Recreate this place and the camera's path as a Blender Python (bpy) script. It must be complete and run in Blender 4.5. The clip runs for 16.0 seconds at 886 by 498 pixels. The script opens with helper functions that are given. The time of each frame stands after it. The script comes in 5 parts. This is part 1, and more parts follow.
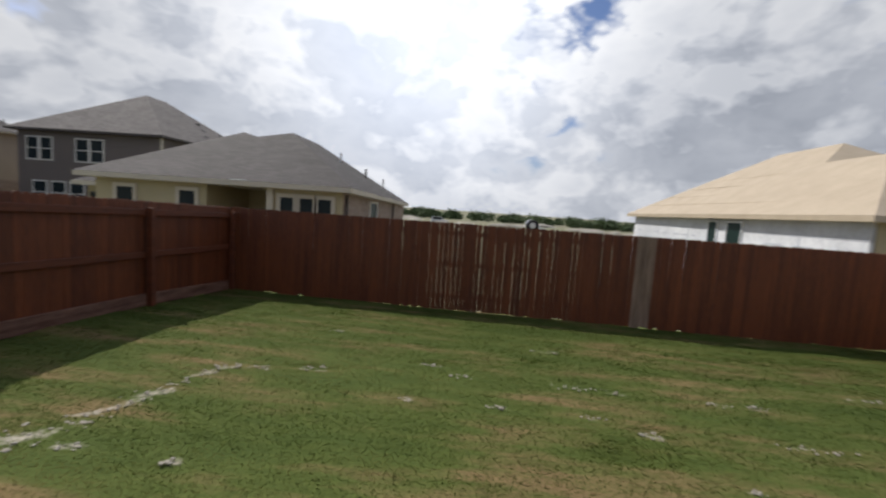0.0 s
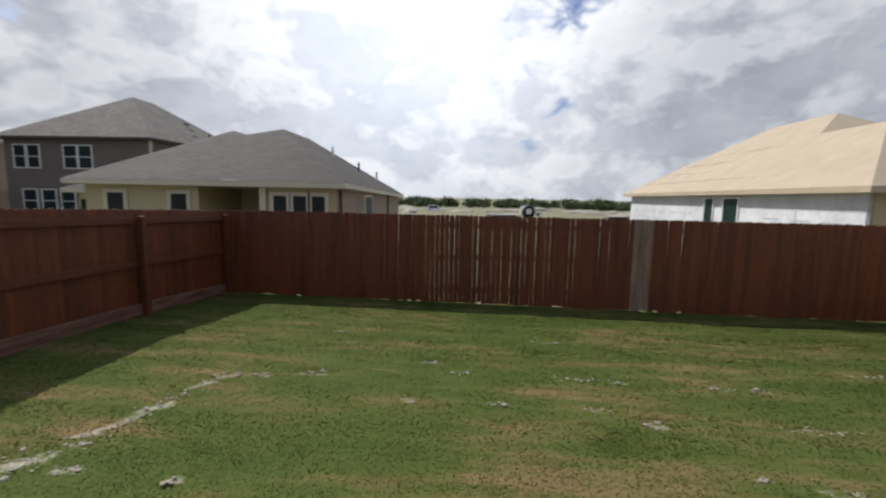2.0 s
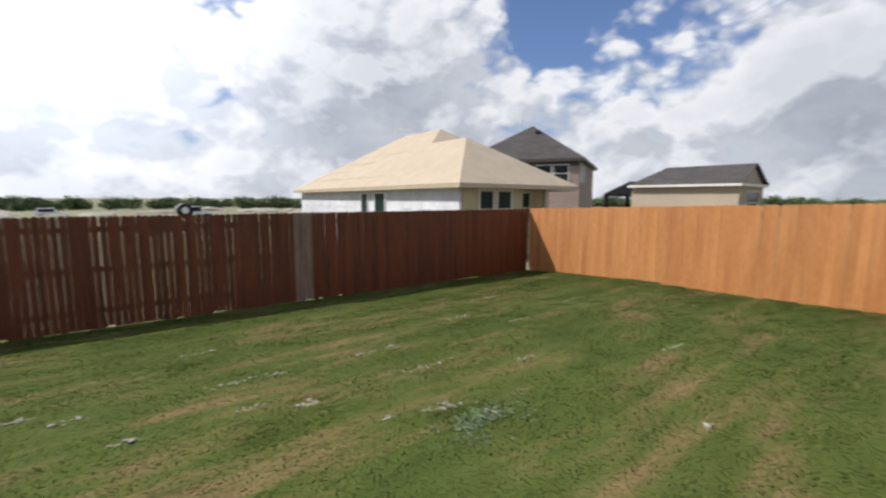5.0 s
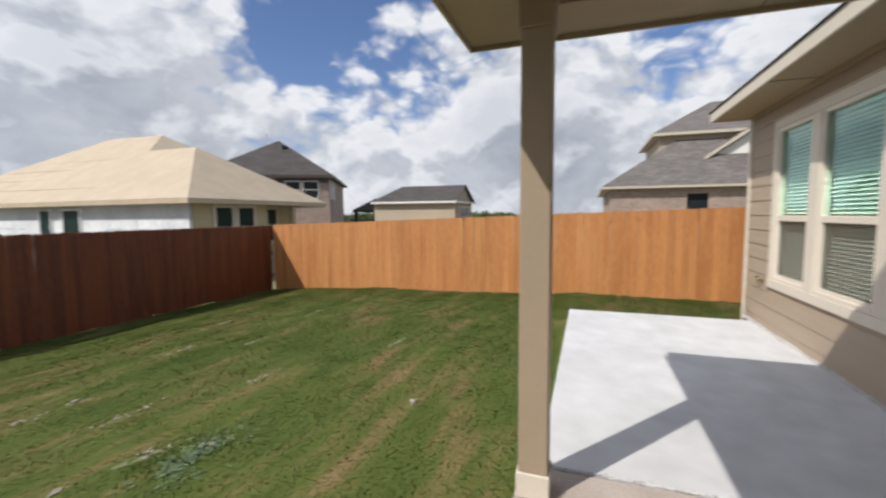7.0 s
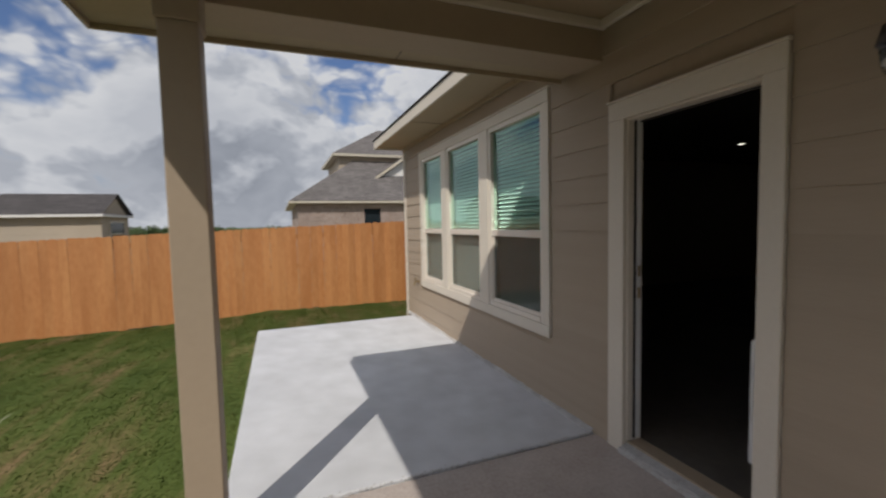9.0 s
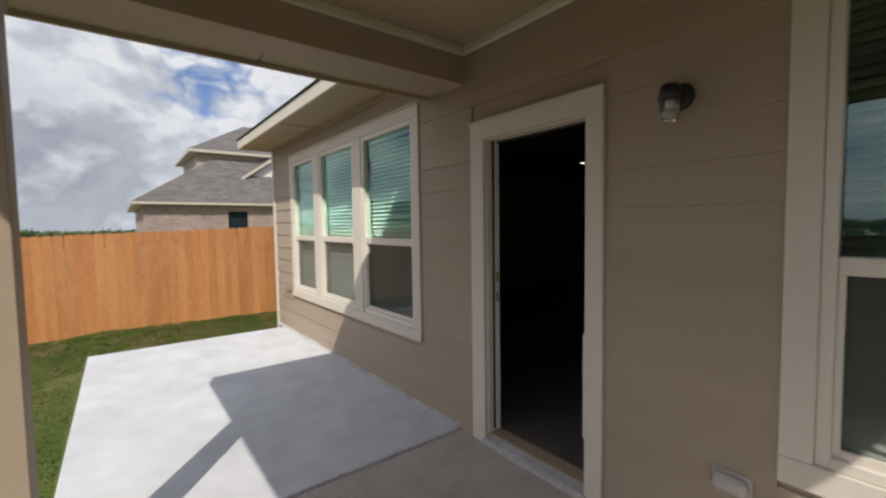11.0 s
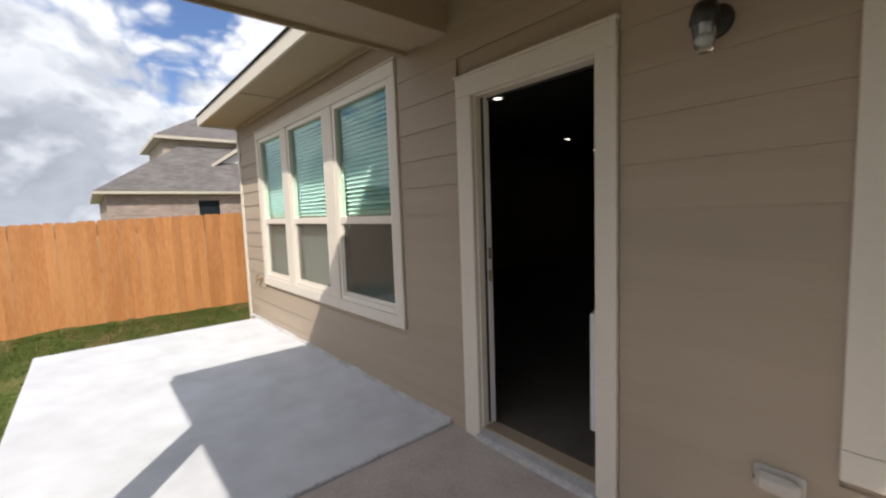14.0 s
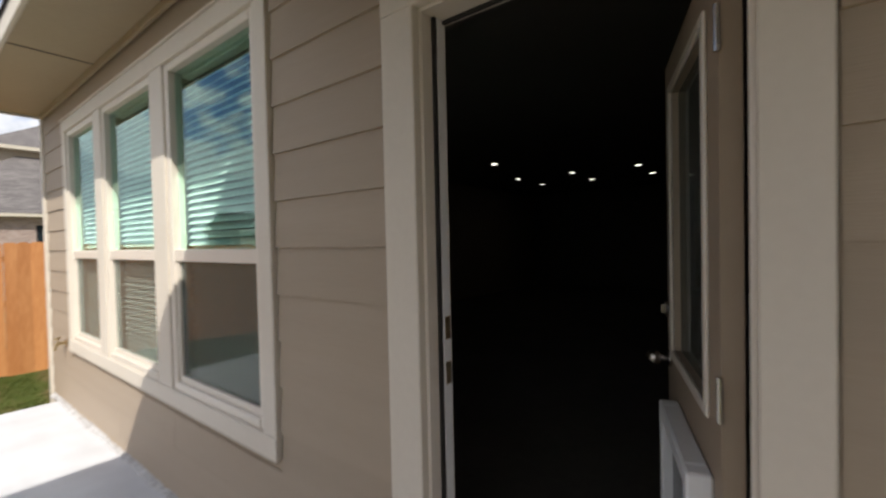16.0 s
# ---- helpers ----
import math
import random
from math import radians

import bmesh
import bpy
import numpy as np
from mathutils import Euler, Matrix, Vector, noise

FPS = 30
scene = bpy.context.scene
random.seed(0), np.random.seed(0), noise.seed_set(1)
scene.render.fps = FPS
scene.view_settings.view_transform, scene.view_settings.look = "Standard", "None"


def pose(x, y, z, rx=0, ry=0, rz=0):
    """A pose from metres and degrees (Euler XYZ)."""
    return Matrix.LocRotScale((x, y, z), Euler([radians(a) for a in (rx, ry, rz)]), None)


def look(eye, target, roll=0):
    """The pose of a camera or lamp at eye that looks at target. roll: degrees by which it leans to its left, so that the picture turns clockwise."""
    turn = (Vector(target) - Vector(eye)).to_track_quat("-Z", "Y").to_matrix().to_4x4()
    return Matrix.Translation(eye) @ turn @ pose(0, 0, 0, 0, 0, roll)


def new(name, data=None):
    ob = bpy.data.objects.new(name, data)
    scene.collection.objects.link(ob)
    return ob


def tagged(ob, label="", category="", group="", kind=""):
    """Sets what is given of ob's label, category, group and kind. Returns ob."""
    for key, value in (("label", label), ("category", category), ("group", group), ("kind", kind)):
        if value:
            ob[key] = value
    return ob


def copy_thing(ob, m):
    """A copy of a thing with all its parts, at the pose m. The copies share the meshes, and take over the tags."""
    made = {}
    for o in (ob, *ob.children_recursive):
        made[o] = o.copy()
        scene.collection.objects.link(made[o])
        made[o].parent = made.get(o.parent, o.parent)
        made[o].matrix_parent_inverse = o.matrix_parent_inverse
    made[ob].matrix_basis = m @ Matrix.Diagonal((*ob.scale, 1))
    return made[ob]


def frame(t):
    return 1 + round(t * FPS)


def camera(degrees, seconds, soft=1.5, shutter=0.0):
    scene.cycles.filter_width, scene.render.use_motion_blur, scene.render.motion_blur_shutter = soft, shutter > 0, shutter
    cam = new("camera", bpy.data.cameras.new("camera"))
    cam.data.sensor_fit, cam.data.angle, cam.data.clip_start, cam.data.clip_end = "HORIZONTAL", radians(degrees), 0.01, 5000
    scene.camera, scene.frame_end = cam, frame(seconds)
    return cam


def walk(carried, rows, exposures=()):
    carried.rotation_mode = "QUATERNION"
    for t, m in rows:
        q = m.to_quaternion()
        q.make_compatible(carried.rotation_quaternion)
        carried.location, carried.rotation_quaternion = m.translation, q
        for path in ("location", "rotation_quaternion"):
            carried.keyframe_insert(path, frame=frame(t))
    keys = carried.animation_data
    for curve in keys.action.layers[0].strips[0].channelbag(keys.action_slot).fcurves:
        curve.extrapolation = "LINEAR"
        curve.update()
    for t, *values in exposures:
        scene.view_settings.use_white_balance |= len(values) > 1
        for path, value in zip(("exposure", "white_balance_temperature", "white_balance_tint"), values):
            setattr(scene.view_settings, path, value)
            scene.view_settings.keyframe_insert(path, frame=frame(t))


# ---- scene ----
cam = camera(92.99, 16.0, 2.3, 0.5)
PATH = [
    (0, -2.716, 2.549, 1.478, 93.19, -5.45, 3.92),
    (0.5, -2.764, 2.622, 1.539, 99.63, -6.59, 3.51),
    (1, -2.750, 2.645, 1.554, 100.96, -7.56, 1.54),
    (1.5, -2.732, 2.636, 1.561, 97.14, -7.38, 1.50),
    (2, -2.698, 2.621, 1.566, 92.84, -7.07, 1.15),
    (2.5, -2.662, 2.614, 1.563, 86.81, -7.46, 1.24),
    (3, -2.628, 2.600, 1.573, 80.50, -7.53, 1.17),
    (3.5, -2.580, 2.586, 1.578, 74.06, -6.87, 0.77),
    (4, -2.506, 2.573, 1.565, 67.34, -6.95, 0.18),
    (4.2, -2.461, 2.573, 1.550, 64.60, -6.86, 0.12),
    (6.3, -2.297, 2.292, 1.485, 30.48, -6.29, -0.03),
    (6.5, -2.292, 2.247, 1.483, 28.25, -5.85, -0.27),
    (7, -2.269, 2.145, 1.482, 19.02, -4.73, -0.44),
    (7.5, -2.253, 2.070, 1.492, 10.34, -4.77, -0.44),
    (8, -2.228, 2.032, 1.494, -0.39, -4.05, -0.48),
    (8.5, -2.196, 2.031, 1.491, -12.59, -5.08, -1.03),
    (9, -2.186, 2.042, 1.518, -21.24, -3.56, -1.24),
    (9.5, -2.204, 2.048, 1.545, -26.71, -4.04, -1.54),
    (10, -2.219, 2.039, 1.550, -30.11, -3.93, -1.32),
    (12.3, -2.302, 1.992, 1.569, -43.63, -3.12, -0.67),
    (12.5, -2.302, 1.987, 1.570, -43.29, -3.33, -0.76),
    (13, -2.276, 1.997, 1.537, -42.75, -4.58, -0.92),
    (13.5, -2.169, 1.966, 1.480, -41.47, -6.58, -1.68),
    (14, -1.964, 1.822, 1.457, -40.16, -5.14, -2.04),
    (14.5, -1.707, 1.678, 1.443, -41.86, -3.57, -0.52),
    (15, -1.429, 1.483, 1.440, -46.75, -5.41, -1.58),
    (15.5, -1.175, 1.209, 1.449, -48.55, -4.58, -1.33),
    (16, -0.936, 0.957, 1.455, -52.71, -1.15, -1.27),
]


def sight(x, y, z, heading, tilt, roll):
    h, p = radians(heading), radians(tilt)
    way = Vector((math.cos(h) * math.cos(p), math.sin(h) * math.cos(p), math.sin(p)))
    return look((x, y, z), Vector((x, y, z)) + way, roll)


EXPOSURES = [(0.0, -0.50), (1.5, -0.47), (3.5, -0.20), (6.5, -0.15), (7.5, -0.34), (8.5, -0.62), (9.0, -0.68), (10.0, -0.62), (12.5, 0.12), (14.5, 0.05), (16.0, 0.12)]
walk(cam, [(row[0], sight(*row[1:])) for row in PATH], EXPOSURES)

# ---- light ----
SUN = Vector((-2.025, 1.56, 2.59)).normalized()
world = bpy.data.worlds.new("world")
scene.world = world
world.use_nodes = True
WN, WL = world.node_tree.nodes, world.node_tree.links


def wnode(kind, **sets):
    n = WN.new(kind)
    for k, v in sets.items():
        n.inputs[k.replace("_", " ")].default_value = v
    return n


def wmath(op, a, b=None, c=None, clamp=False):
    n = WN.new("ShaderNodeMath")
    n.operation, n.use_clamp = op, clamp
    for i, v in enumerate((a, b, c)):
        if v is None:
            continue
        if isinstance(v, (int, float)):
            n.inputs[i].default_value = v
        else:
            WL.new(v, n.inputs[i])
    return n.outputs[0]


sky = WN.new("ShaderNodeTexSky")
sky.sky_type = "NISHITA"
sky.sun_disc = False
sky.ozone_density = 1.6
sky.dust_density = 1.6
sky.sun_elevation = math.asin(SUN.z)
sky.sun_rotation = math.atan2(SUN.x, SUN.y)
geo = WN.new("ShaderNodeTexCoord")
sep = WN.new("ShaderNodeSeparateXYZ")
WL.new(geo.outputs["Generated"], sep.inputs[0])
high = wmath("MAXIMUM", sep.outputs[2], 0.0)
flat = WN.new("ShaderNodeCombineXYZ")
WL.new(sep.outputs[0], flat.inputs[0])
WL.new(sep.outputs[1], flat.inputs[1])
WL.new(wmath("MULTIPLY", high, 1.5), flat.inputs[2])
def cloud_body(push):
    """The clouds' thickness, seen a little further towards the sun by push."""
    at = WN.new("ShaderNodeVectorMath")
    WL.new(flat.outputs[0], at.inputs[0])
    at.inputs[1].default_value = (SUN.x * push, SUN.y * push, SUN.z * push * 1.6)
    bend = wnode("ShaderNodeTexNoise", Scale=5.0, Detail=4.0, Roughness=0.5)
    WL.new(at.outputs[0], bend.inputs["Vector"])
    bent = WN.new("ShaderNodeMix")
    bent.data_type, bent.blend_type = "RGBA", "LINEAR_LIGHT"
    bent.inputs[0].default_value = 0.07
    WL.new(at.outputs[0], bent.inputs[6])
    WL.new(bend.outputs["Color"], bent.inputs[7])
    big = wnode("ShaderNodeTexNoise", Scale=1.9, Detail=7.0, Roughness=0.5)
    WL.new(bent.outputs[2], big.inputs["Vector"])
    total = wmath("MULTIPLY", big.outputs[0], 0.80)
    for size, share in ((5.5, 0.17), (12.0, 0.12), (27.0, 0.07), (58.0, 0.03)):
        puff = wnode("ShaderNodeTexVoronoi", Scale=size)
        puff.feature = "SMOOTH_F1"
        puff.inputs["Smoothness"].default_value = 0.35
        WL.new(bent.outputs[2], puff.inputs["Vector"])
        total = wmath("ADD", total, wmath("MULTIPLY", wmath("SUBTRACT", 0.95, puff.outputs["Distance"]), share))
    return total


toward = WN.new("ShaderNodeVectorMath")
toward.operation = "DOT_PRODUCT"
WL.new(geo.outputs["Generated"], toward.inputs[0])
toward.inputs[1].default_value = Vector((-0.12, 0.90, 0.42)).normalized()
glow = wmath("POWER", wmath("MAXIMUM", toward.outputs["Value"], 0.0), 14.0)
body = cloud_body(0.0)
low = wmath("MAXIMUM", wmath("MULTIPLY", wmath("SUBTRACT", 0.30, high), 0.42), -0.02)
cover = wmath("ADD", wmath("ADD", body, low), wmath("MULTIPLY", toward.outputs["Value"], 0.05))
mask = WN.new("ShaderNodeMapRange")
mask.interpolation_type = "SMOOTHSTEP"
WL.new(cover, mask.inputs[0])
mask.inputs[1].default_value, mask.inputs[2].default_value = 0.50, 0.60
side = wmath("SUBTRACT", body, cloud_body(0.07))
lit = WN.new("ShaderNodeMapRange")
WL.new(side, lit.inputs[0])
lit.inputs[1].default_value, lit.inputs[2].default_value = -0.045, 0.05
thick = WN.new("ShaderNodeMapRange")
WL.new(cover, thick.inputs[0])
thick.inputs[1].default_value, thick.inputs[2].default_value = 0.58, 0.80
thick.inputs[3].default_value, thick.inputs[4].default_value = 0.85, 0.0
shade = wmath("ADD", wmath("MULTIPLY", lit.outputs[0], 0.55), wmath("MULTIPLY", thick.outputs[0], 0.45))
bright = wmath("ADD", wmath("ADD", 4.1, wmath("MULTIPLY", shade, 4.8)), wmath("MULTIPLY", glow, 8.0))
hue = WN.new("ShaderNodeMix")
hue.data_type = "RGBA"
WL.new(shade, hue.inputs[0])
hue.inputs[6].default_value, hue.inputs[7].default_value = (0.86, 0.93, 1.08, 1), (0.98, 0.99, 1.02, 1)
cloud = WN.new("ShaderNodeVectorMath")
cloud.operation = "SCALE"
WL.new(hue.outputs[2], cloud.inputs[0])
WL.new(bright, cloud.inputs["Scale"])
mixer = WN.new("ShaderNodeMix")
mixer.data_type = "RGBA"
WL.new(mask.outputs[0], mixer.inputs[0])
blue = WN.new("ShaderNodeVectorMath")
blue.operation = "MULTIPLY"
WL.new(sky.outputs[0], blue.inputs[0])
blue.inputs[1].default_value = (0.88, 0.97, 1.22)
WL.new(blue.outputs[0], mixer.inputs[6])
WL.new(cloud.outputs[0], mixer.inputs[7])
WL.new(mixer.outputs[2], WN["Background"].inputs[0])
WN["Background"].inputs[1].default_value = 0.12
sun = new("sun", bpy.data.lights.new("sun", "SUN"))
sun.data.energy = 5.0
sun.data.angle = radians(0.6)
sun.data.color = (1, 0.94, 0.86)
sun.matrix_world = look(SUN * 50, (0, 0, 0))


# ---- materials ----
def material(name, colour, rough=0.75, dark=None, scale=3.0, fine_scale=40.0, amount=0.5, bump=0.2, bump_size=0.01,
             stretch=(1, 1, 1), each=0.0, metal=0.0, island=False, spec=None):
    """A surface whose colour wanders between two shades at two scales, with fine relief."""
    m = bpy.data.materials.new(name)
    m.use_nodes = True
    N, L = m.node_tree.nodes, m.node_tree.links
    b = N["Principled BSDF"]
    b.inputs["Roughness"].default_value = rough
    b.inputs["Metallic"].default_value = metal
    if spec is not None:
        b.inputs["Specular IOR Level"].default_value = spec
    dark = dark or tuple(v * 0.7 for v in colour)
    co = N.new("ShaderNodeNewGeometry")
    mp = N.new("ShaderNodeMapping")
    mp.inputs["Scale"].default_value = stretch
    L.new(co.outputs["Position"], mp.inputs[0])
    vec = mp.outputs[0]
    info = None
    if each:
        info = N.new("ShaderNodeObjectInfo").outputs["Random"] if not island else co.outputs["Random Per Island"]
        add = N.new("ShaderNodeVectorMath")
        add.operation = "SCALE"
        add.inputs[0].default_value = (31, 17, 23)
        L.new(info, add.inputs["Scale"])
        ad = N.new("ShaderNodeVectorMath")
        L.new(vec, ad.inputs[0])
        L.new(add.outputs[0], ad.inputs[1])
        vec = ad.outputs[0]
    n1 = N.new("ShaderNodeTexNoise")
    n1.inputs["Scale"].default_value, n1.inputs["Detail"].default_value = scale, 6
    n2 = N.new("ShaderNodeTexNoise")
    n2.inputs["Scale"].default_value, n2.inputs["Detail"].default_value = fine_scale, 4
    L.new(vec, n1.inputs["Vector"])
    L.new(vec, n2.inputs["Vector"])
    mx = N.new("ShaderNodeMath")
    mx.operation = "MULTIPLY_ADD"
    L.new(n1.outputs[0], mx.inputs[0])
    mx.inputs[1].default_value = 0.6
    m2 = N.new("ShaderNodeMath")
    m2.operation = "MULTIPLY"
    L.new(n2.outputs[0], m2.inputs[0])
    m2.inputs[1].default_value = 0.4
    L.new(m2.outputs[0], mx.inputs[2])
    rg = N.new("ShaderNodeMapRange")
    L.new(mx.outputs[0], rg.inputs[0])
    rg.inputs[1].default_value, rg.inputs[2].default_value = 0.5 - 0.25 * (1.2 - amount), 0.5 + 0.25 * (1.2 - amount)
    mix = N.new("ShaderNodeMix")
    mix.data_type = "RGBA"
    L.new(rg.outputs[0], mix.inputs[0])
    mix.inputs[6].default_value, mix.inputs[7].default_value = (*dark, 1), (*colour, 1)
    out = mix.outputs[2]
    if each:
        hs = N.new("ShaderNodeHueSaturation")
        vr = N.new("ShaderNodeMapRange")
        L.new(info, vr.inputs[0])
        vr.inputs[3].default_value, vr.inputs[4].default_value = 1 - each, 1 + each
        L.new(vr.outputs[0], hs.inputs["Value"])
        L.new(out, hs.inputs["Color"])
        out = hs.outputs[0]
    L.new(out, b.inputs["Base Color"])
    if bump:
        bp = N.new("ShaderNodeBump")
        bp.inputs["Strength"].default_value, bp.inputs["Distance"].default_value = bump, bump_size
        L.new(n2.outputs[0], bp.inputs["Height"])
        L.new(bp.outputs[0], b.inputs["Normal"])
    return m


def plain_glass(name, tint, gloss=1.0, cover=0.0, cover_colour=(0.05, 0.05, 0.05)):
    """A window pane: tinted see-through with a mirror reflection by Fresnel, and a share of screen mesh."""
    m = bpy.data.materials.new(name)
    m.use_nodes = True
    N, L = m.node_tree.nodes, m.node_tree.links
    N.remove(N["Principled BSDF"])
    gl = N.new("ShaderNodeBsdfGlass")
    gl.inputs["Color"].default_value = (*[v ** 0.5 for v in tint], 1)
    gl.inputs["Roughness"].default_value = 0.0
    gl.inputs["IOR"].default_value = 1.45 + 0.25 * gloss
    out = gl.outputs[0]
    if cover:
        df = N.new("ShaderNodeBsdfDiffuse")
        df.inputs[0].default_value = (*cover_colour, 1)
        m2 = N.new("ShaderNodeMixShader")
        m2.inputs[0].default_value = cover
        L.new(out, m2.inputs[1])
        L.new(df.outputs[0], m2.inputs[2])
        out = m2.outputs[0]
    L.new(out, N["Material Output"].inputs[0])
    return m


def shingles(name, colour, dark, course=0.14):
    """Asphalt shingles: courses that follow the height, broken into tabs."""
    m = material(name, colour, 0.9, dark, 0.7, 9.0, 0.5, 0.0)
    N, L = m.node_tree.nodes, m.node_tree.links
    b = N["Principled BSDF"]
    co = N.new("ShaderNodeNewGeometry")
    sp = N.new("ShaderNodeSeparateXYZ")
    L.new(co.outputs["Position"], sp.inputs[0])
    cb = N.new("ShaderNodeCombineXYZ")
    ad = N.new("ShaderNodeMath")
    L.new(sp.outputs[0], ad.inputs[0])
    L.new(sp.outputs[1], ad.inputs[1])
    L.new(ad.outputs[0], cb.inputs[0])
    L.new(sp.outputs[2], cb.inputs[1])
    br = N.new("ShaderNodeTexBrick")
    br.inputs["Scale"].default_value = 1.0
    br.inputs["Brick Width"].default_value, br.inputs["Row Height"].default_value = 0.32, course * 0.45
    br.inputs["Mortar Size"].default_value, br.inputs["Mortar Smooth"].default_value = 0.006, 0.3
    br.inputs["Color1"].default_value, br.inputs["Color2"].default_value = (1.15, 1.15, 1.15, 1), (0.72, 0.72, 0.72, 1)
    br.inputs["Mortar"].default_value = (0.5, 0.5, 0.5, 1)
    L.new(cb.outputs[0], br.inputs["Vector"])
    old = b.inputs["Base Color"].links[0].from_socket
    mu = N.new("ShaderNodeMix")
    mu.data_type, mu.blend_type = "RGBA", "MULTIPLY"
    mu.inputs[0].default_value = 1
    L.new(old, mu.inputs[6])
    L.new(br.outputs[0], mu.inputs[7])
    L.new(mu.outputs[2], b.inputs["Base Color"])
    bp = N.new("ShaderNodeBump")
    bp.inputs["Strength"].default_value, bp.inputs["Distance"].default_value = 0.6, 0.02
    L.new(br.outputs[1], bp.inputs["Height"])
    bp.invert = True
    L.new(bp.outputs[0], b.inputs["Normal"])
    return m


def bricks(name, c1, c2, mortar, width=0.2, height=0.075):
    m = bpy.data.materials.new(name)
    m.use_nodes = True
    N, L = m.node_tree.nodes, m.node_tree.links
    b = N["Principled BSDF"]
    b.inputs["Roughness"].default_value = 0.9
    co = N.new("ShaderNodeNewGeometry")
    sp = N.new("ShaderNodeSeparateXYZ")
    L.new(co.outputs["Position"], sp.inputs[0])
    ad = N.new("ShaderNodeMath")
    L.new(sp.outputs[0], ad.inputs[0])
    L.new(sp.outputs[1], ad.inputs[1])
    cb = N.new("ShaderNodeCombineXYZ")
    L.new(ad.outputs[0], cb.inputs[0])
    L.new(sp.outputs[2], cb.inputs[1])
    br = N.new("ShaderNodeTexBrick")
    br.inputs["Scale"].default_value = 1.0
    br.inputs["Brick Width"].default_value, br.inputs["Row Height"].default_value = width, height
    br.inputs["Mortar Size"].default_value = 0.008
    br.inputs["Color1"].default_value, br.inputs["Color2"].default_value = (*c1, 1), (*c2, 1)
    br.inputs["Mortar"].default_value = (*mortar, 1)
    L.new(cb.outputs[0], br.inputs["Vector"])
    ns = N.new("ShaderNodeTexNoise")
    ns.inputs["Scale"].default_value, ns.inputs["Detail"].default_value = 1.2, 6
    L.new(co.outputs["Position"], ns.inputs["Vector"])
    mr = N.new("ShaderNodeMapRange")
    L.new(ns.outputs[0], mr.inputs[0])
    mr.inputs[3].default_value, mr.inputs[4].default_value = 0.75, 1.25
    hs = N.new("ShaderNodeHueSaturation")
    L.new(mr.outputs[0], hs.inputs["Value"])
    L.new(br.outputs[0], hs.inputs["Color"])
    L.new(hs.outputs[0], b.inputs["Base Color"])
    bp = N.new("ShaderNodeBump")
    bp.invert = True
    bp.inputs["Strength"].default_value, bp.inputs["Distance"].default_value = 0.6, 0.01
    L.new(br.outputs[1], bp.inputs["Height"])
    L.new(bp.outputs[0], b.inputs["Normal"])
    return m


def planks(name, colour, dark, course=0.2):
    """Lap siding of far houses: shallow courses by height."""
    m = material(name, colour, 0.8, dark, 0.8, 20.0, 0.4, 0.0)
    N, L = m.node_tree.nodes, m.node_tree.links
    co = N.new("ShaderNodeNewGeometry")
    sp = N.new("ShaderNodeSeparateXYZ")
    L.new(co.outputs["Position"], sp.inputs[0])
    dv = N.new("ShaderNodeMath")
    dv.operation = "DIVIDE"
    L.new(sp.outputs[2], dv.inputs[0])
    dv.inputs[1].default_value = course
    fr = N.new("ShaderNodeMath")
    fr.operation = "FRACT"
    L.new(dv.outputs[0], fr.inputs[0])
    bp = N.new("ShaderNodeBump")
    bp.invert = True
    bp.inputs["Strength"].default_value, bp.inputs["Distance"].default_value = 1.0, 0.02
    L.new(fr.outputs[0], bp.inputs["Height"])
    L.new(bp.outputs[0], N["Principled BSDF"].inputs["Normal"])
    return m


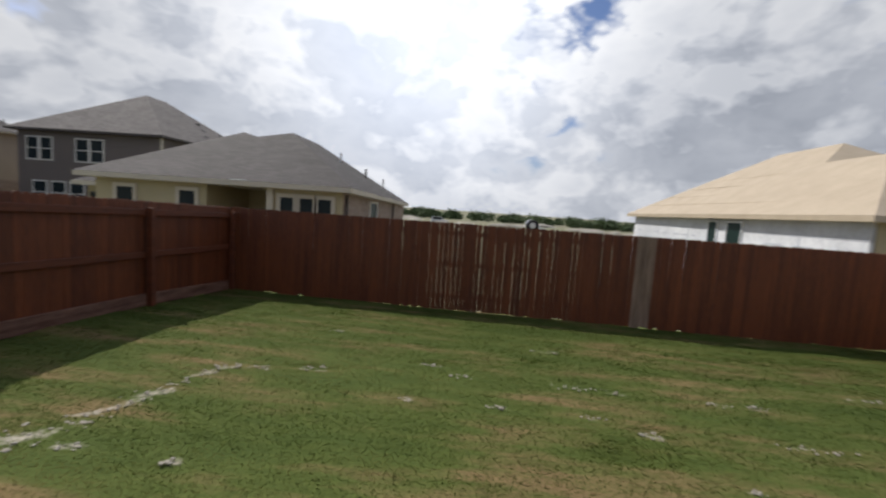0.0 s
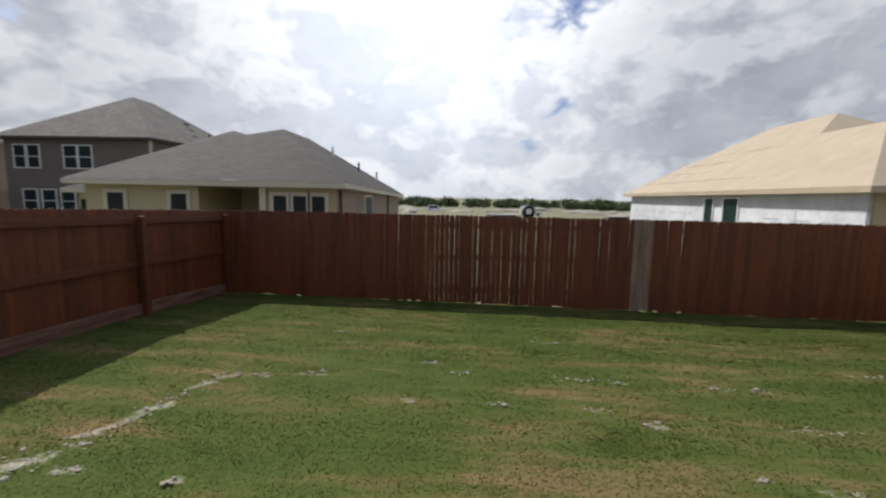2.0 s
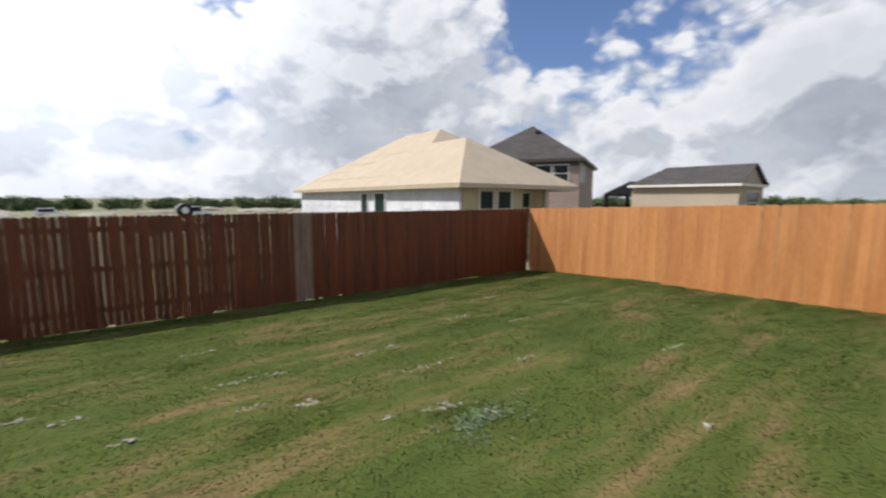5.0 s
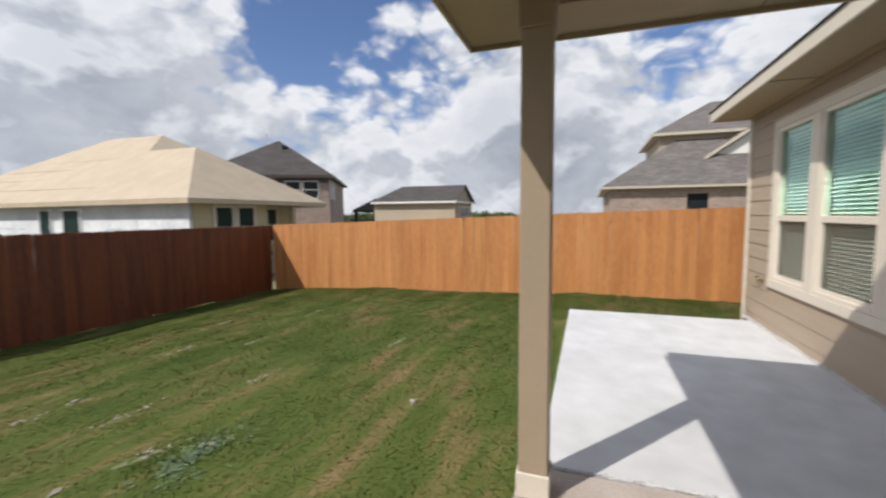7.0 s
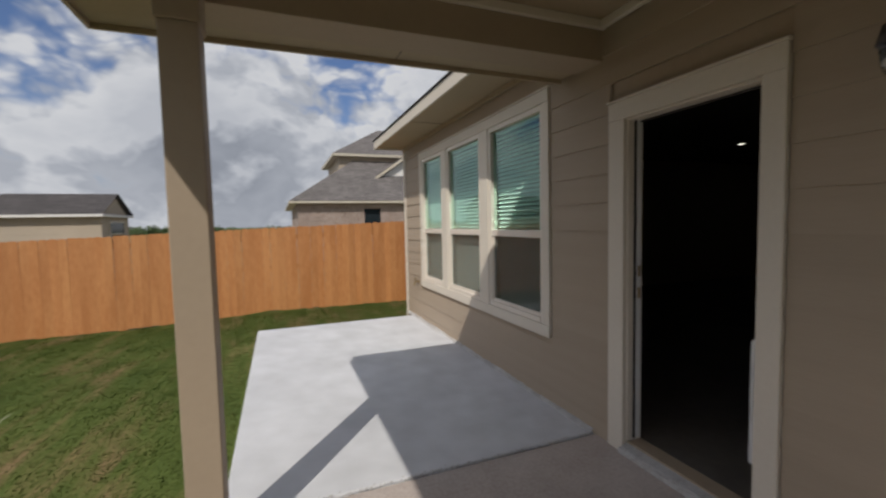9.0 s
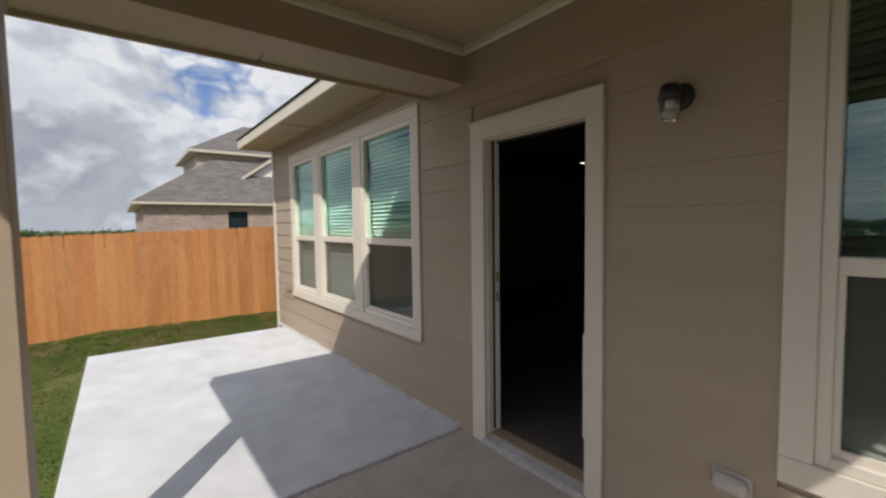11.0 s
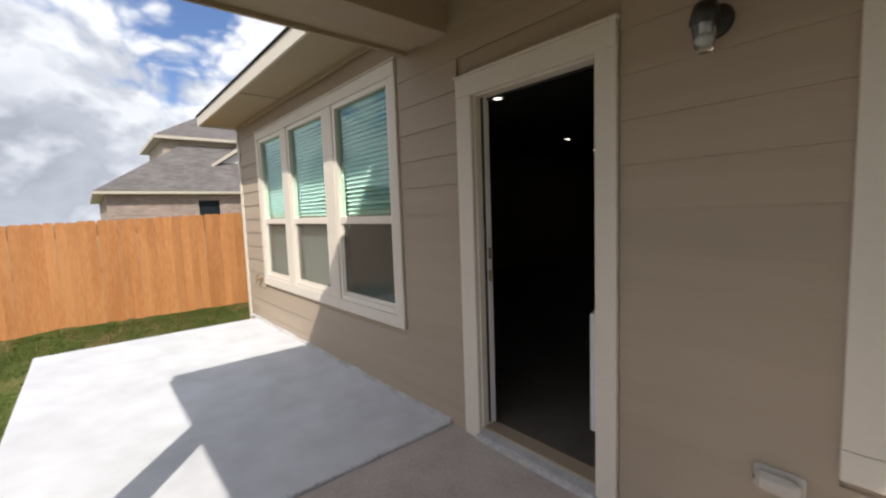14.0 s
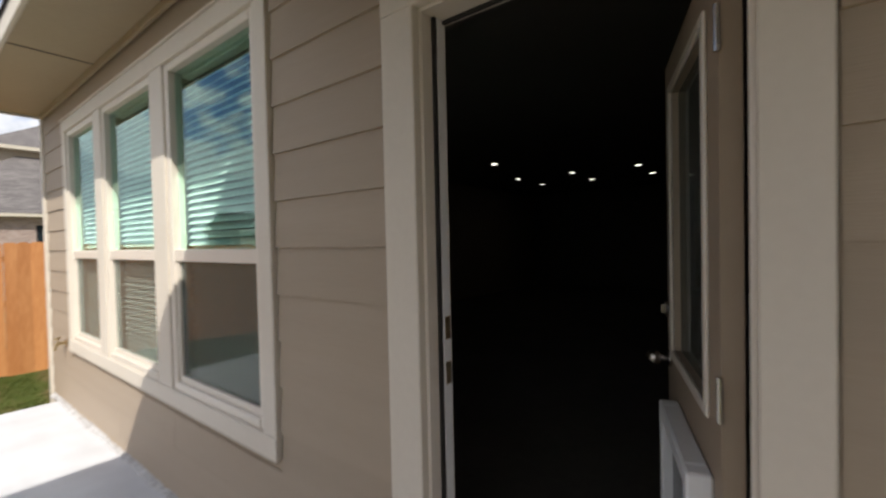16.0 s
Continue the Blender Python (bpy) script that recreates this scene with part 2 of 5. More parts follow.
def soil_and_grass():
    """Sod: green with straw-brown patches, and pale caliche where the sheet's 'bare' value is high."""
    m = bpy.data.materials.new("sod")
    m.use_nodes = True
    N, L = m.node_tree.nodes, m.node_tree.links
    b = N["Principled BSDF"]
    b.inputs["Roughness"].default_value = 0.95
    b.inputs["Specular IOR Level"].default_value = 0.15
    co = N.new("ShaderNodeNewGeometry")
    mp = N.new("ShaderNodeMapping")
    mp.inputs["Scale"].default_value = (0.38, 1.7, 1)
    L.new(co.outputs["Position"], mp.inputs[0])
    n1 = N.new("ShaderNodeTexNoise")
    n1.inputs["Scale"].default_value, n1.inputs["Detail"].default_value, n1.inputs["Roughness"].default_value = 1.5, 8, 0.65
    L.new(mp.outputs[0], n1.inputs["Vector"])
    r1 = N.new("ShaderNodeValToRGB")
    e = r1.color_ramp.elements
    e[0].position, e[0].color = 0.36, (0.066, 0.095, 0.022, 1)
    e[1].position, e[1].color = 0.66, (0.210, 0.150, 0.072, 1)
    x = e.new(0.5)
    x.color = (0.086, 0.112, 0.027, 1)
    x = e.new(0.57)
    x.color = (0.131, 0.126, 0.043, 1)
    L.new(n1.outputs[0], r1.inputs[0])
    n2 = N.new("ShaderNodeTexNoise")
    n2.inputs["Scale"].default_value, n2.inputs["Detail"].default_value = 45, 5
    L.new(co.outputs["Position"], n2.inputs["Vector"])
    hs = N.new("ShaderNodeHueSaturation")
    mr = N.new("ShaderNodeMapRange")
    L.new(n2.outputs[0], mr.inputs[0])
    mr.inputs[1].default_value, mr.inputs[2].default_value = 0.3, 0.7
    mr.inputs[3].default_value, mr.inputs[4].default_value = 0.8, 1.25
    L.new(mr.outputs[0], hs.inputs["Value"])
    L.new(r1.outputs[0], hs.inputs["Color"])
    at = N.new("ShaderNodeAttribute")
    at.attribute_name = "bare"
    su = N.new("ShaderNodeMath")
    su.operation = "ADD"
    L.new(at.outputs["Fac"], su.inputs[0])
    n3 = N.new("ShaderNodeTexNoise")
    n3.inputs["Scale"].default_value, n3.inputs["Detail"].default_value, n3.inputs["Roughness"].default_value = 16, 9, 0.75
    L.new(co.outputs["Position"], n3.inputs["Vector"])
    L.new(n3.outputs[0], su.inputs[1])
    ms = N.new("ShaderNodeMapRange")
    ms.interpolation_type = "SMOOTHSTEP"
    L.new(su.outputs[0], ms.inputs[0])
    ms.inputs[1].default_value, ms.inputs[2].default_value = 0.82, 1.10
    mix = N.new("ShaderNodeMix")
    mix.data_type = "RGBA"
    L.new(ms.outputs[0], mix.inputs[0])
    L.new(hs.outputs[0], mix.inputs[6])
    cal = N.new("ShaderNodeHueSaturation")
    cal.inputs["Color"].default_value = (0.420, 0.386, 0.319, 1)
    L.new(mr.outputs[0], cal.inputs["Value"])
    L.new(cal.outputs[0], mix.inputs[7])
    L.new(mix.outputs[2], b.inputs["Base Color"])
    bp = N.new("ShaderNodeBump")
    bp.inputs["Strength"].default_value, bp.inputs["Distance"].default_value = 0.25, 0.008
    L.new(n2.outputs[0], bp.inputs["Height"])
    L.new(bp.outputs[0], b.inputs["Normal"])
    return m


def blades_material():
    m = bpy.data.materials.new("grass_blades")
    m.use_nodes = True
    N, L = m.node_tree.nodes, m.node_tree.links
    b = N["Principled BSDF"]
    at = N.new("ShaderNodeAttribute")
    at.attribute_name = "tone"
    r1 = N.new("ShaderNodeValToRGB")
    e = r1.color_ramp.elements
    e[0].position, e[0].color = 0.0, (0.074, 0.112, 0.024, 1)
    e[1].position, e[1].color = 1.0, (0.290, 0.215, 0.095, 1)
    x = e.new(0.45)
    x.color = (0.114, 0.143, 0.037, 1)
    x = e.new(0.68)
    x.color = (0.194, 0.183, 0.065, 1)
    L.new(at.outputs["Fac"], r1.inputs[0])
    N.remove(b)
    df, tl, mix = N.new("ShaderNodeBsdfDiffuse"), N.new("ShaderNodeBsdfTranslucent"), N.new("ShaderNodeMixShader")
    mix.inputs[0].default_value = 0.5
    L.new(r1.outputs[0], df.inputs[0])
    L.new(r1.outputs[0], tl.inputs[0])
    L.new(df.outputs[0], mix.inputs[1])
    L.new(tl.outputs[0], mix.inputs[2])
    L.new(mix.outputs[0], N["Material Output"].inputs[0])
    return m


SOD = soil_and_grass()
BLADE = blades_material()
FIELD = material("field", (0.13, 0.145, 0.06), 0.95, (0.24, 0.215, 0.14), 0.03, 0.6, 0.6, 0.0)
STAIN = material("red_brown_stain", (0.165, 0.044, 0.0125), 0.6, (0.086, 0.0215, 0.0072), 1.0, 14.0, 0.8, 0.35, 0.004, (4, 4, 0.5), each=0.12)
CEDAR = material("orange_cedar_stain", (0.52, 0.235, 0.083), 0.65, (0.41, 0.162, 0.050), 0.9, 12.0, 0.8, 0.3, 0.003, (3, 3, 0.6), each=0.08)
GREY_WOOD = material("weathered_wood", (0.30, 0.22, 0.16), 0.8, (0.15, 0.10, 0.07), 2.0, 14.0, 0.7, 0.4, 0.004, (6, 6, 0.5), each=0.15)
RAIL_WOOD = material("rail_wood", (0.145, 0.039, 0.0145), 0.65, (0.075, 0.020, 0.0075), 2.0, 14.0, 0.6, 0.3, 0.004, (0.6, 0.6, 6))
KICK = material("kickboard_wood", (0.22, 0.12, 0.085), 0.8, (0.10, 0.045, 0.03), 2.0, 14.0, 0.8, 0.4, 0.004, (0.6, 0.6, 6))
SIDING = material("painted_siding", (0.37, 0.298, 0.224), 0.62, (0.32, 0.256, 0.19), 1.2, 30.0, 0.3, 0.3, 0.0025, (0.4, 1, 9), each=0.035)
TRIM = material("cream_trim", (0.64, 0.585, 0.50), 0.55, (0.58, 0.525, 0.445), 1.5, 40.0, 0.3, 0.15, 0.001)
TAUPE = material("taupe_paint", (0.355, 0.28, 0.202), 0.6, (0.315, 0.247, 0.178), 1.5, 30.0, 0.3, 0.2, 0.0015)
SOFFIT = material("soffit_paint", (0.38, 0.30, 0.20), 0.6, (0.33, 0.26, 0.175), 1.2, 30.0, 0.3, 0.1, 0.001)
VINYL = material("vinyl_frame", (0.68, 0.62, 0.54), 0.35, (0.64, 0.58, 0.5), 2, 30, 0.2, 0.05, 0.0005)
OUTLET = material("grey_beige_plastic", (0.46, 0.43, 0.38), 0.45, (0.42, 0.39, 0.35), 2, 30, 0.2, 0.0)
WHITE = material("white_plastic", (0.72, 0.72, 0.72), 0.35, (0.66, 0.66, 0.66), 2, 30, 0.2, 0.05, 0.0005)
BLIND = material("blind_slat_white", (0.80, 0.80, 0.78), 0.5, (0.74, 0.74, 0.72), 3, 40, 0.2, 0.0)
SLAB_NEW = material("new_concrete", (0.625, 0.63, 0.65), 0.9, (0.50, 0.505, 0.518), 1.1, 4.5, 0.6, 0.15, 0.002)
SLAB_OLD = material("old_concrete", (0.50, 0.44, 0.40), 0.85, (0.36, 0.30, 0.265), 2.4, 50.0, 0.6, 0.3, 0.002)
ROOF = shingles("grey_brown_shingles", (0.088, 0.078, 0.077), (0.058, 0.052, 0.051))
ROOF_LIGHT = shingles("light_grey_shingles", (0.19, 0.172, 0.165), (0.13, 0.118, 0.112))
OSB_EDGE = material("sheathing_edge", (0.475, 0.395, 0.292), 0.8, (0.41, 0.335, 0.245), 1.5, 14.0, 0.5, 0.0)
OSB = material("sheathing_board", (0.50, 0.42, 0.315), 0.8, (0.41, 0.335, 0.245), 1.5, 14.0, 0.5, 0.1, 0.004)
WRAP = material("house_wrap", (0.78, 0.80, 0.84), 0.6, (0.55, 0.57, 0.62), 0.8, 6.0, 0.7, 0.2, 0.01)
PRINT = material("wrap_print", (0.50, 0.53, 0.60), 0.6, (0.42, 0.45, 0.52), 2, 20, 0.4, 0.0)
# the same white wrap, greyed to paint in the shade under the eave
WRAP_SHADED = material("house_wrap_shaded", (0.52, 0.54, 0.59), 0.7, (0.40, 0.41, 0.45), 0.8, 6.0, 0.7, 0.2, 0.01)
YELLOW = planks("pale_yellow_siding", (0.44, 0.38, 0.24), (0.39, 0.335, 0.21))
BUFF = planks("buff_siding", (0.42, 0.35, 0.27), (0.36, 0.30, 0.23))
BROWN = planks("dark_taupe_siding", (0.155, 0.13, 0.12), (0.125, 0.105, 0.10))
BRICK = bricks("brown_brick", (0.22, 0.15, 0.12), (0.33, 0.25, 0.20), (0.40, 0.36, 0.32))
BRICK_PINK = bricks("pink_grey_brick", (0.36, 0.27, 0.23), (0.24, 0.17, 0.145), (0.42, 0.38, 0.34))
FASCIA = material("fascia_cream", (0.55, 0.50, 0.41), 0.6, (0.48, 0.43, 0.35), 1.5, 30, 0.3, 0.0)
WHITE_FASCIA = material("fascia_white", (0.75, 0.73, 0.70), 0.6, (0.68, 0.66, 0.63), 1.5, 30, 0.3, 0.0)
DARK_FASCIA = material("fascia_dark", (0.07, 0.055, 0.05), 0.6, None, 1.5, 30, 0.3, 0.0)
GREEN = material("green_board", (0.014, 0.036, 0.032), 0.4, (0.009, 0.022, 0.02), 2, 30, 0.3, 0.0, spec=0.12)
CANOPY = material("black_roofing", (0.012, 0.012, 0.013), 0.9, None, 3, 40, 0.3, 0.05, 0.0005, spec=0.1)
BLACK = material("black_metal", (0.018, 0.016, 0.015), 0.4, None, 3, 40, 0.3, 0.05, 0.0005)
STEEL = material("aluminium", (0.62, 0.62, 0.62), 0.35, (0.5, 0.5, 0.5), 3, 60, 0.3, 0.05, 0.0005, metal=1.0)
NICKEL = material("satin_nickel", (0.55, 0.52, 0.48), 0.25, None, 3, 60, 0.3, 0.0, metal=1.0)
DULL_METAL = material("scuffed_aluminium", (0.50, 0.49, 0.48), 0.65, (0.34, 0.33, 0.32), 6, 60, 0.6, 0.1, 0.0005, metal=0.4)
MORTAR = material("cement_smear", (0.50, 0.49, 0.48), 0.95, (0.33, 0.315, 0.30), 12, 60, 0.7, 0.4, 0.003)
BRASS = material("brass", (0.5, 0.38, 0.2), 0.35, None, 3, 60, 0.3, 0.0, metal=1.0)
# walls and ceiling coloured extra dark to stand for the room's dimness
ROOM_WALL_DIM = material("room_wall_dimmed", (0.13, 0.12, 0.105), 0.9, (0.11, 0.10, 0.09), 1, 30, 0.2, 0.0)
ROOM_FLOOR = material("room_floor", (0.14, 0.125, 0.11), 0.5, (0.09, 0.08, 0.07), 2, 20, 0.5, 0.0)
LEAF = material("leaves", (0.105, 0.15, 0.06), 0.8, (0.055, 0.085, 0.032), 0.05, 1.0, 0.6, 0.0, each=0.35, island=True)
RUBBER = material("rubber", (0.02, 0.02, 0.02), 0.8, None, 5, 40, 0.3, 0.0)
CAR_WHITE = material("white_car_paint", (0.75, 0.75, 0.76), 0.25, (0.7, 0.7, 0.72), 1, 9, 0.2, 0.0)
CAR_DARK = material("dark_car_paint", (0.02, 0.022, 0.028), 0.2, None, 1, 9, 0.2, 0.0)
GRAVEL = material("pale_gravel", (0.45, 0.42, 0.36), 0.95, (0.30, 0.27, 0.22), 0.4, 3.0, 0.6, 0.0)
STONE = material("caliche_stone", (0.46, 0.43, 0.37), 0.95, (0.30, 0.27, 0.22), 8, 60.0, 0.6, 0.4, 0.003)
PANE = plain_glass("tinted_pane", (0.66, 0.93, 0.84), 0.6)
# same glass as PANE, with the porch's shade put into a darker, glossier tint
PANE_SHADE = plain_glass("tinted_pane_shaded", (0.42, 0.58, 0.53), 2.2)
PANE_SCREEN = plain_glass("pane_with_screen", (0.46, 0.54, 0.50), 0.0, 0.30, (0.17, 0.175, 0.16))
WEED = material("weed_leaves", (0.16, 0.23, 0.12), 0.8, (0.09, 0.14, 0.065), 8, 60.0, 0.5, 0.0, each=0.3, island=True)
PANE_FAR = material("far_pane", (0.025, 0.035, 0.04), 0.12, (0.015, 0.02, 0.025), 1, 4, 0.3, 0.0, spec=0.12)
PANE_CLEAR = plain_glass("clear_glass", (0.95, 0.97, 0.96), 0.0)


# ---- mesh helpers ----
def add_box(bm, x0, y0, z0, x1, y1, z1, bevel=0.0):
    made = bmesh.ops.create_cube(bm, size=1.0)
    bmesh.ops.scale(bm, vec=(abs(x1 - x0), abs(y1 - y0), abs(z1 - z0)), verts=made["verts"])
    bmesh.ops.translate(bm, vec=((x0 + x1) / 2, (y0 + y1) / 2, (z0 + z1) / 2), verts=made["verts"])
    if bevel:
        edges = list({e for v in made["verts"] for e in v.link_edges})
        bmesh.ops.bevel(bm, geom=edges, offset=bevel, segments=1, affect="EDGES")


def add_prism(bm, outline, axis, a, b):
    """A prism over an outline of 2D points, along x, y or z from a to b."""
    def put(p, k):
        return {"x": (k, p[0], p[1]), "y": (p[0], k, p[1]), "z": (p[0], p[1], k)}[axis]
    lo = [bm.verts.new(put(p, a)) for p in outline]
    hi = [bm.verts.new(put(p, b)) for p in outline]
    n = len(outline)
    faces = [bm.faces.new(lo), bm.faces.new(hi)]
    faces += [bm.faces.new((lo[i], lo[(i + 1) % n], hi[(i + 1) % n], hi[i])) for i in range(n)]
    bmesh.ops.recalc_face_normals(bm, faces=faces)


def add_rod(bm, a, b, r, r2=None, seg=12):
    a, b = Vector(a), Vector(b)
    d = b - a
    q = d.to_track_quat("Z", "Y").to_matrix().to_4x4()
    bmesh.ops.create_cone(bm, cap_ends=True, segments=seg, radius1=r, radius2=r if r2 is None else r2, depth=d.length,
                          matrix=Matrix.Translation((a + b) / 2) @ q)


def part(name, bm, m, parent=None, label="", smooth=False):
    me = bpy.data.meshes.new(name)
    bm.to_mesh(me)
    bm.free()
    me.materials.append(m)
    if smooth:
        for p in me.polygons:
            p.use_smooth = True
    ob = new(name, me)
    ob.parent = parent
    if label:
        tagged(ob, label)
    return ob


def box_part(name, dims, m, parent=None, bevel=0.0, label=""):
    bm = bmesh.new()
    add_box(bm, *dims, bevel=bevel)
    return part(name, bm, m, parent, label)


def boxes_part(name, many, m, parent=None, bevel=0.0, label=""):
    bm = bmesh.new()
    for d in many:
        add_box(bm, *d, bevel=bevel)
    return part(name, bm, m, parent, label)


def faces_part(name, verts, faces, m, parent=None, label=""):
    me = bpy.data.meshes.new(name)
    me.from_pydata(verts, [], faces)
    me.materials.append(m)
    ob = new(name, me)
    ob.parent = parent
    if label:
        tagged(ob, label)
    return ob


def empty(name, x=0, y=0, z=0, **tags):
    ob = new(name)
    ob.location = (x, y, z)
    ob.empty_display_size = 0.2
    return tagged(ob, **tags)


def structure(ob):
    return tagged(ob, kind="structure")


# ---- ground ----
def ground_z(x, y):
    """The yard falls gently to the back fence and sinks further beyond it."""
    base = np.interp(y, [-40, 2.3, 2.9, 5.0, 7.5, 10.8, 16, 30, 70, 260, 3000], [-0.3, -0.10, -0.15, -0.26, -0.31, -0.56, -0.9, -1.3, -2.2, -4.3, -4.5])
    near = np.clip(1 - (y - 1.0) / 9.8, 0, 1)
    tilt = np.clip(x, -12, 12) * (0.014 + 0.017 * near * np.clip((x - 4.3) / 3.0, 0, 1))
    far = np.interp(x, [8, 12, 30, 260, 3000], [0, -0.15, -0.5, -3.4, -3.6])
    fade = np.clip(1 - (np.maximum(y - 12, 0)) / 60, 0, 1)
    return np.maximum(base - tilt * fade + far * fade, -4.6)


SEAMS = [(-5.98, 4.28, -5.80, 4.62, .10), (-5.78, 4.62, -5.62, 4.86, .09), (-5.60, 4.90, -5.40, 5.06, .085), (-5.38, 5.08, -5.28, 5.22, .04), (-5.33, 5.36, -5.22, 5.60, .055), (-5.27, 5.68, -5.14, 5.90, .05),
         (-5.12, 5.98, -5.10, 6.08, .025), (-5.13, 6.16, -5.0, 6.42, .045), (-5.02, 6.44, -4.80, 6.48, .03), (-4.74, 6.50, -4.55, 6.52, .02), (-5.42, 5.30, -5.36, 5.34, .03), (-5.9, 4.98, -5.82, 5.04, .03),
         (-4.30, 6.62, -4.10, 6.66, .035), (-3.12, 7.06, -2.92, 7.08, .03), (-2.78, 6.84, -2.52, 6.80, .025), (-1.72, 6.86, -1.02, 6.78, .016), (-3.2, 6.14, -3.1, 6.13, .03), (-2.46, 6.17, -2.2, 6.15, .018),
         (-1.62, 6.16, -1.38, 6.13, .03), (-1.12, 5.97, -1.04, 5.93, .045), (-.18, 6.77, .05, 6.74, .02), (.22, 6.78, .42, 6.76, .025), (-4.47, 4.92, -4.42, 4.90, .04), (-5.22, 4.92, -5.06, 4.95, .035),
         (.02, 6.0, .46, 5.96, .024), (-.36, 5.22, -.06, 5.14, .03), (-.12, 4.86, .2, 4.80, .03), (2.3, 6.64, 2.6, 6.62, .025), (1.15, 5.5, 1.55, 5.46, .022), (1.6, 7.31, 2.0, 7.29, .018), (-4.5, 8.08, -4.32, 8.08, .02),
         (-1.74, 8.06, -1.3, 8.04, .014), (-.71, 5.29, -.66, 5.28, .035), (2.9, 8.2, 3.5, 8.17, .018), (4.1, 7.0, 4.6, 6.98, .018), (2.7, 4.62, 3.1, 4.58, .02), (1.06, 3.6, 1.16, 3.6, .035), (-4.0, 4.5, -3.8, 4.48, .022)]
BARE = [((s[0] + s[2]) / 2, (s[1] + s[3]) / 2, abs(s[2] - s[0]) / 2 + s[4], abs(s[3] - s[1]) / 2 + s[4]) for s in SEAMS]
HOLES = [(-4.2, 6.68, .12, .035), (-2.98, 7.15, .16, .03), (-1.76, 7.57, .12, .03), (-1.05, 6.03, .1, .04), (-1.35, 5.62, .2, .08), (-.1, 5.0, .18, .08)]


def bare_value(x, y):
    v = np.zeros_like(x)
    for x0, y0, x1, y1, w in SEAMS:
        dx, dy = x1 - x0, y1 - y0
        t = np.clip(((x - x0) * dx + (y - y0) * dy) / (dx * dx + dy * dy), 0, 1)
        d = np.hypot(x - x0 - t * dx, y - y0 - t * dy) + 0.016 * wander(x, y, 17, 22.0) + 0.022 * wander(x, y, 27, 7.0)
        v = np.maximum(v, np.exp(-(np.maximum(d, 0) / (w * 1.5)) ** 2))
    return v * 0.50


def wander(x, y, seed, freq):
    """A cheap smooth noise of two coordinates, about -1 to 1."""
    rng = np.random.default_rng(seed)
    out = np.zeros_like(x)
    for k in range(7):
        a = rng.uniform(0, math.tau)
        f = freq * rng.uniform(0.6, 1.9)
        out += np.sin(x * f * math.cos(a) + y * f * math.sin(a) + rng.uniform(0, math.tau) + 1.3 * np.sin(y * f * 0.7 + k))
    return out / 3.5


def build_ground():
    xs = np.concatenate([[-3000, -900, -300, -120, -60, -30, -16, -10], np.arange(-7.6, 7.81, 0.07), [10, 14, 20, 30, 45, 70, 120, 300, 900, 3000]])
    ys = np.concatenate([[-3000, -600, -120, -40, -16, -8, -3], np.arange(-2.0, 0.95, 0.12), np.arange(1.0, 11.05, 0.055), [12, 14, 17, 21, 26, 33, 45, 60, 80, 110, 160, 220, 300, 600, 3000]])
    X, Y = np.meshgrid(xs, ys)
    Z = ground_z(X, Y)
    yard = (np.abs(X) < 7.8) & (Y > 2.3) & (Y < 10.8)
    Z = Z + yard * (0.012 * wander(X, Y, 3, 2.2) + 0.007 * wander(X * 0.6, Y * 1.5, 4, 7.0))
    for cx, cy, rx, ry in HOLES:
        Z -= 0.04 * np.exp(-(((X - cx) / rx) ** 2 + ((Y - cy) / (ry * 1.5)) ** 2))
    n, m = X.shape
    verts = np.stack([X, Y, Z], -1).reshape(-1, 3)
    idx = np.arange(n * m).reshape(n, m)
    quads = np.stack([idx[:-1, :-1], idx[:-1, 1:], idx[1:, 1:], idx[1:, :-1]], -1).reshape(-1, 4)
    me = bpy.data.meshes.new("ground")
    me.from_pydata(verts.tolist(), [], quads.tolist())
    me.materials.append(SOD)
    me.materials.append(FIELD)
    cx = verts[quads].mean(1)
    outside = (np.abs(cx[:, 0]) > 7.7) | (cx[:, 1] > 10.9) | (cx[:, 1] < -4)
    me.polygons.foreach_set("material_index", outside.astype(np.int32))
    me.polygons.foreach_set("use_smooth", np.ones(len(quads), bool))
    at = me.attributes.new("bare", "FLOAT", "POINT")
    at.data.foreach_set("value", bare_value(verts[:, 0], verts[:, 1]).astype(np.float32))
    structure(new("ground", me))


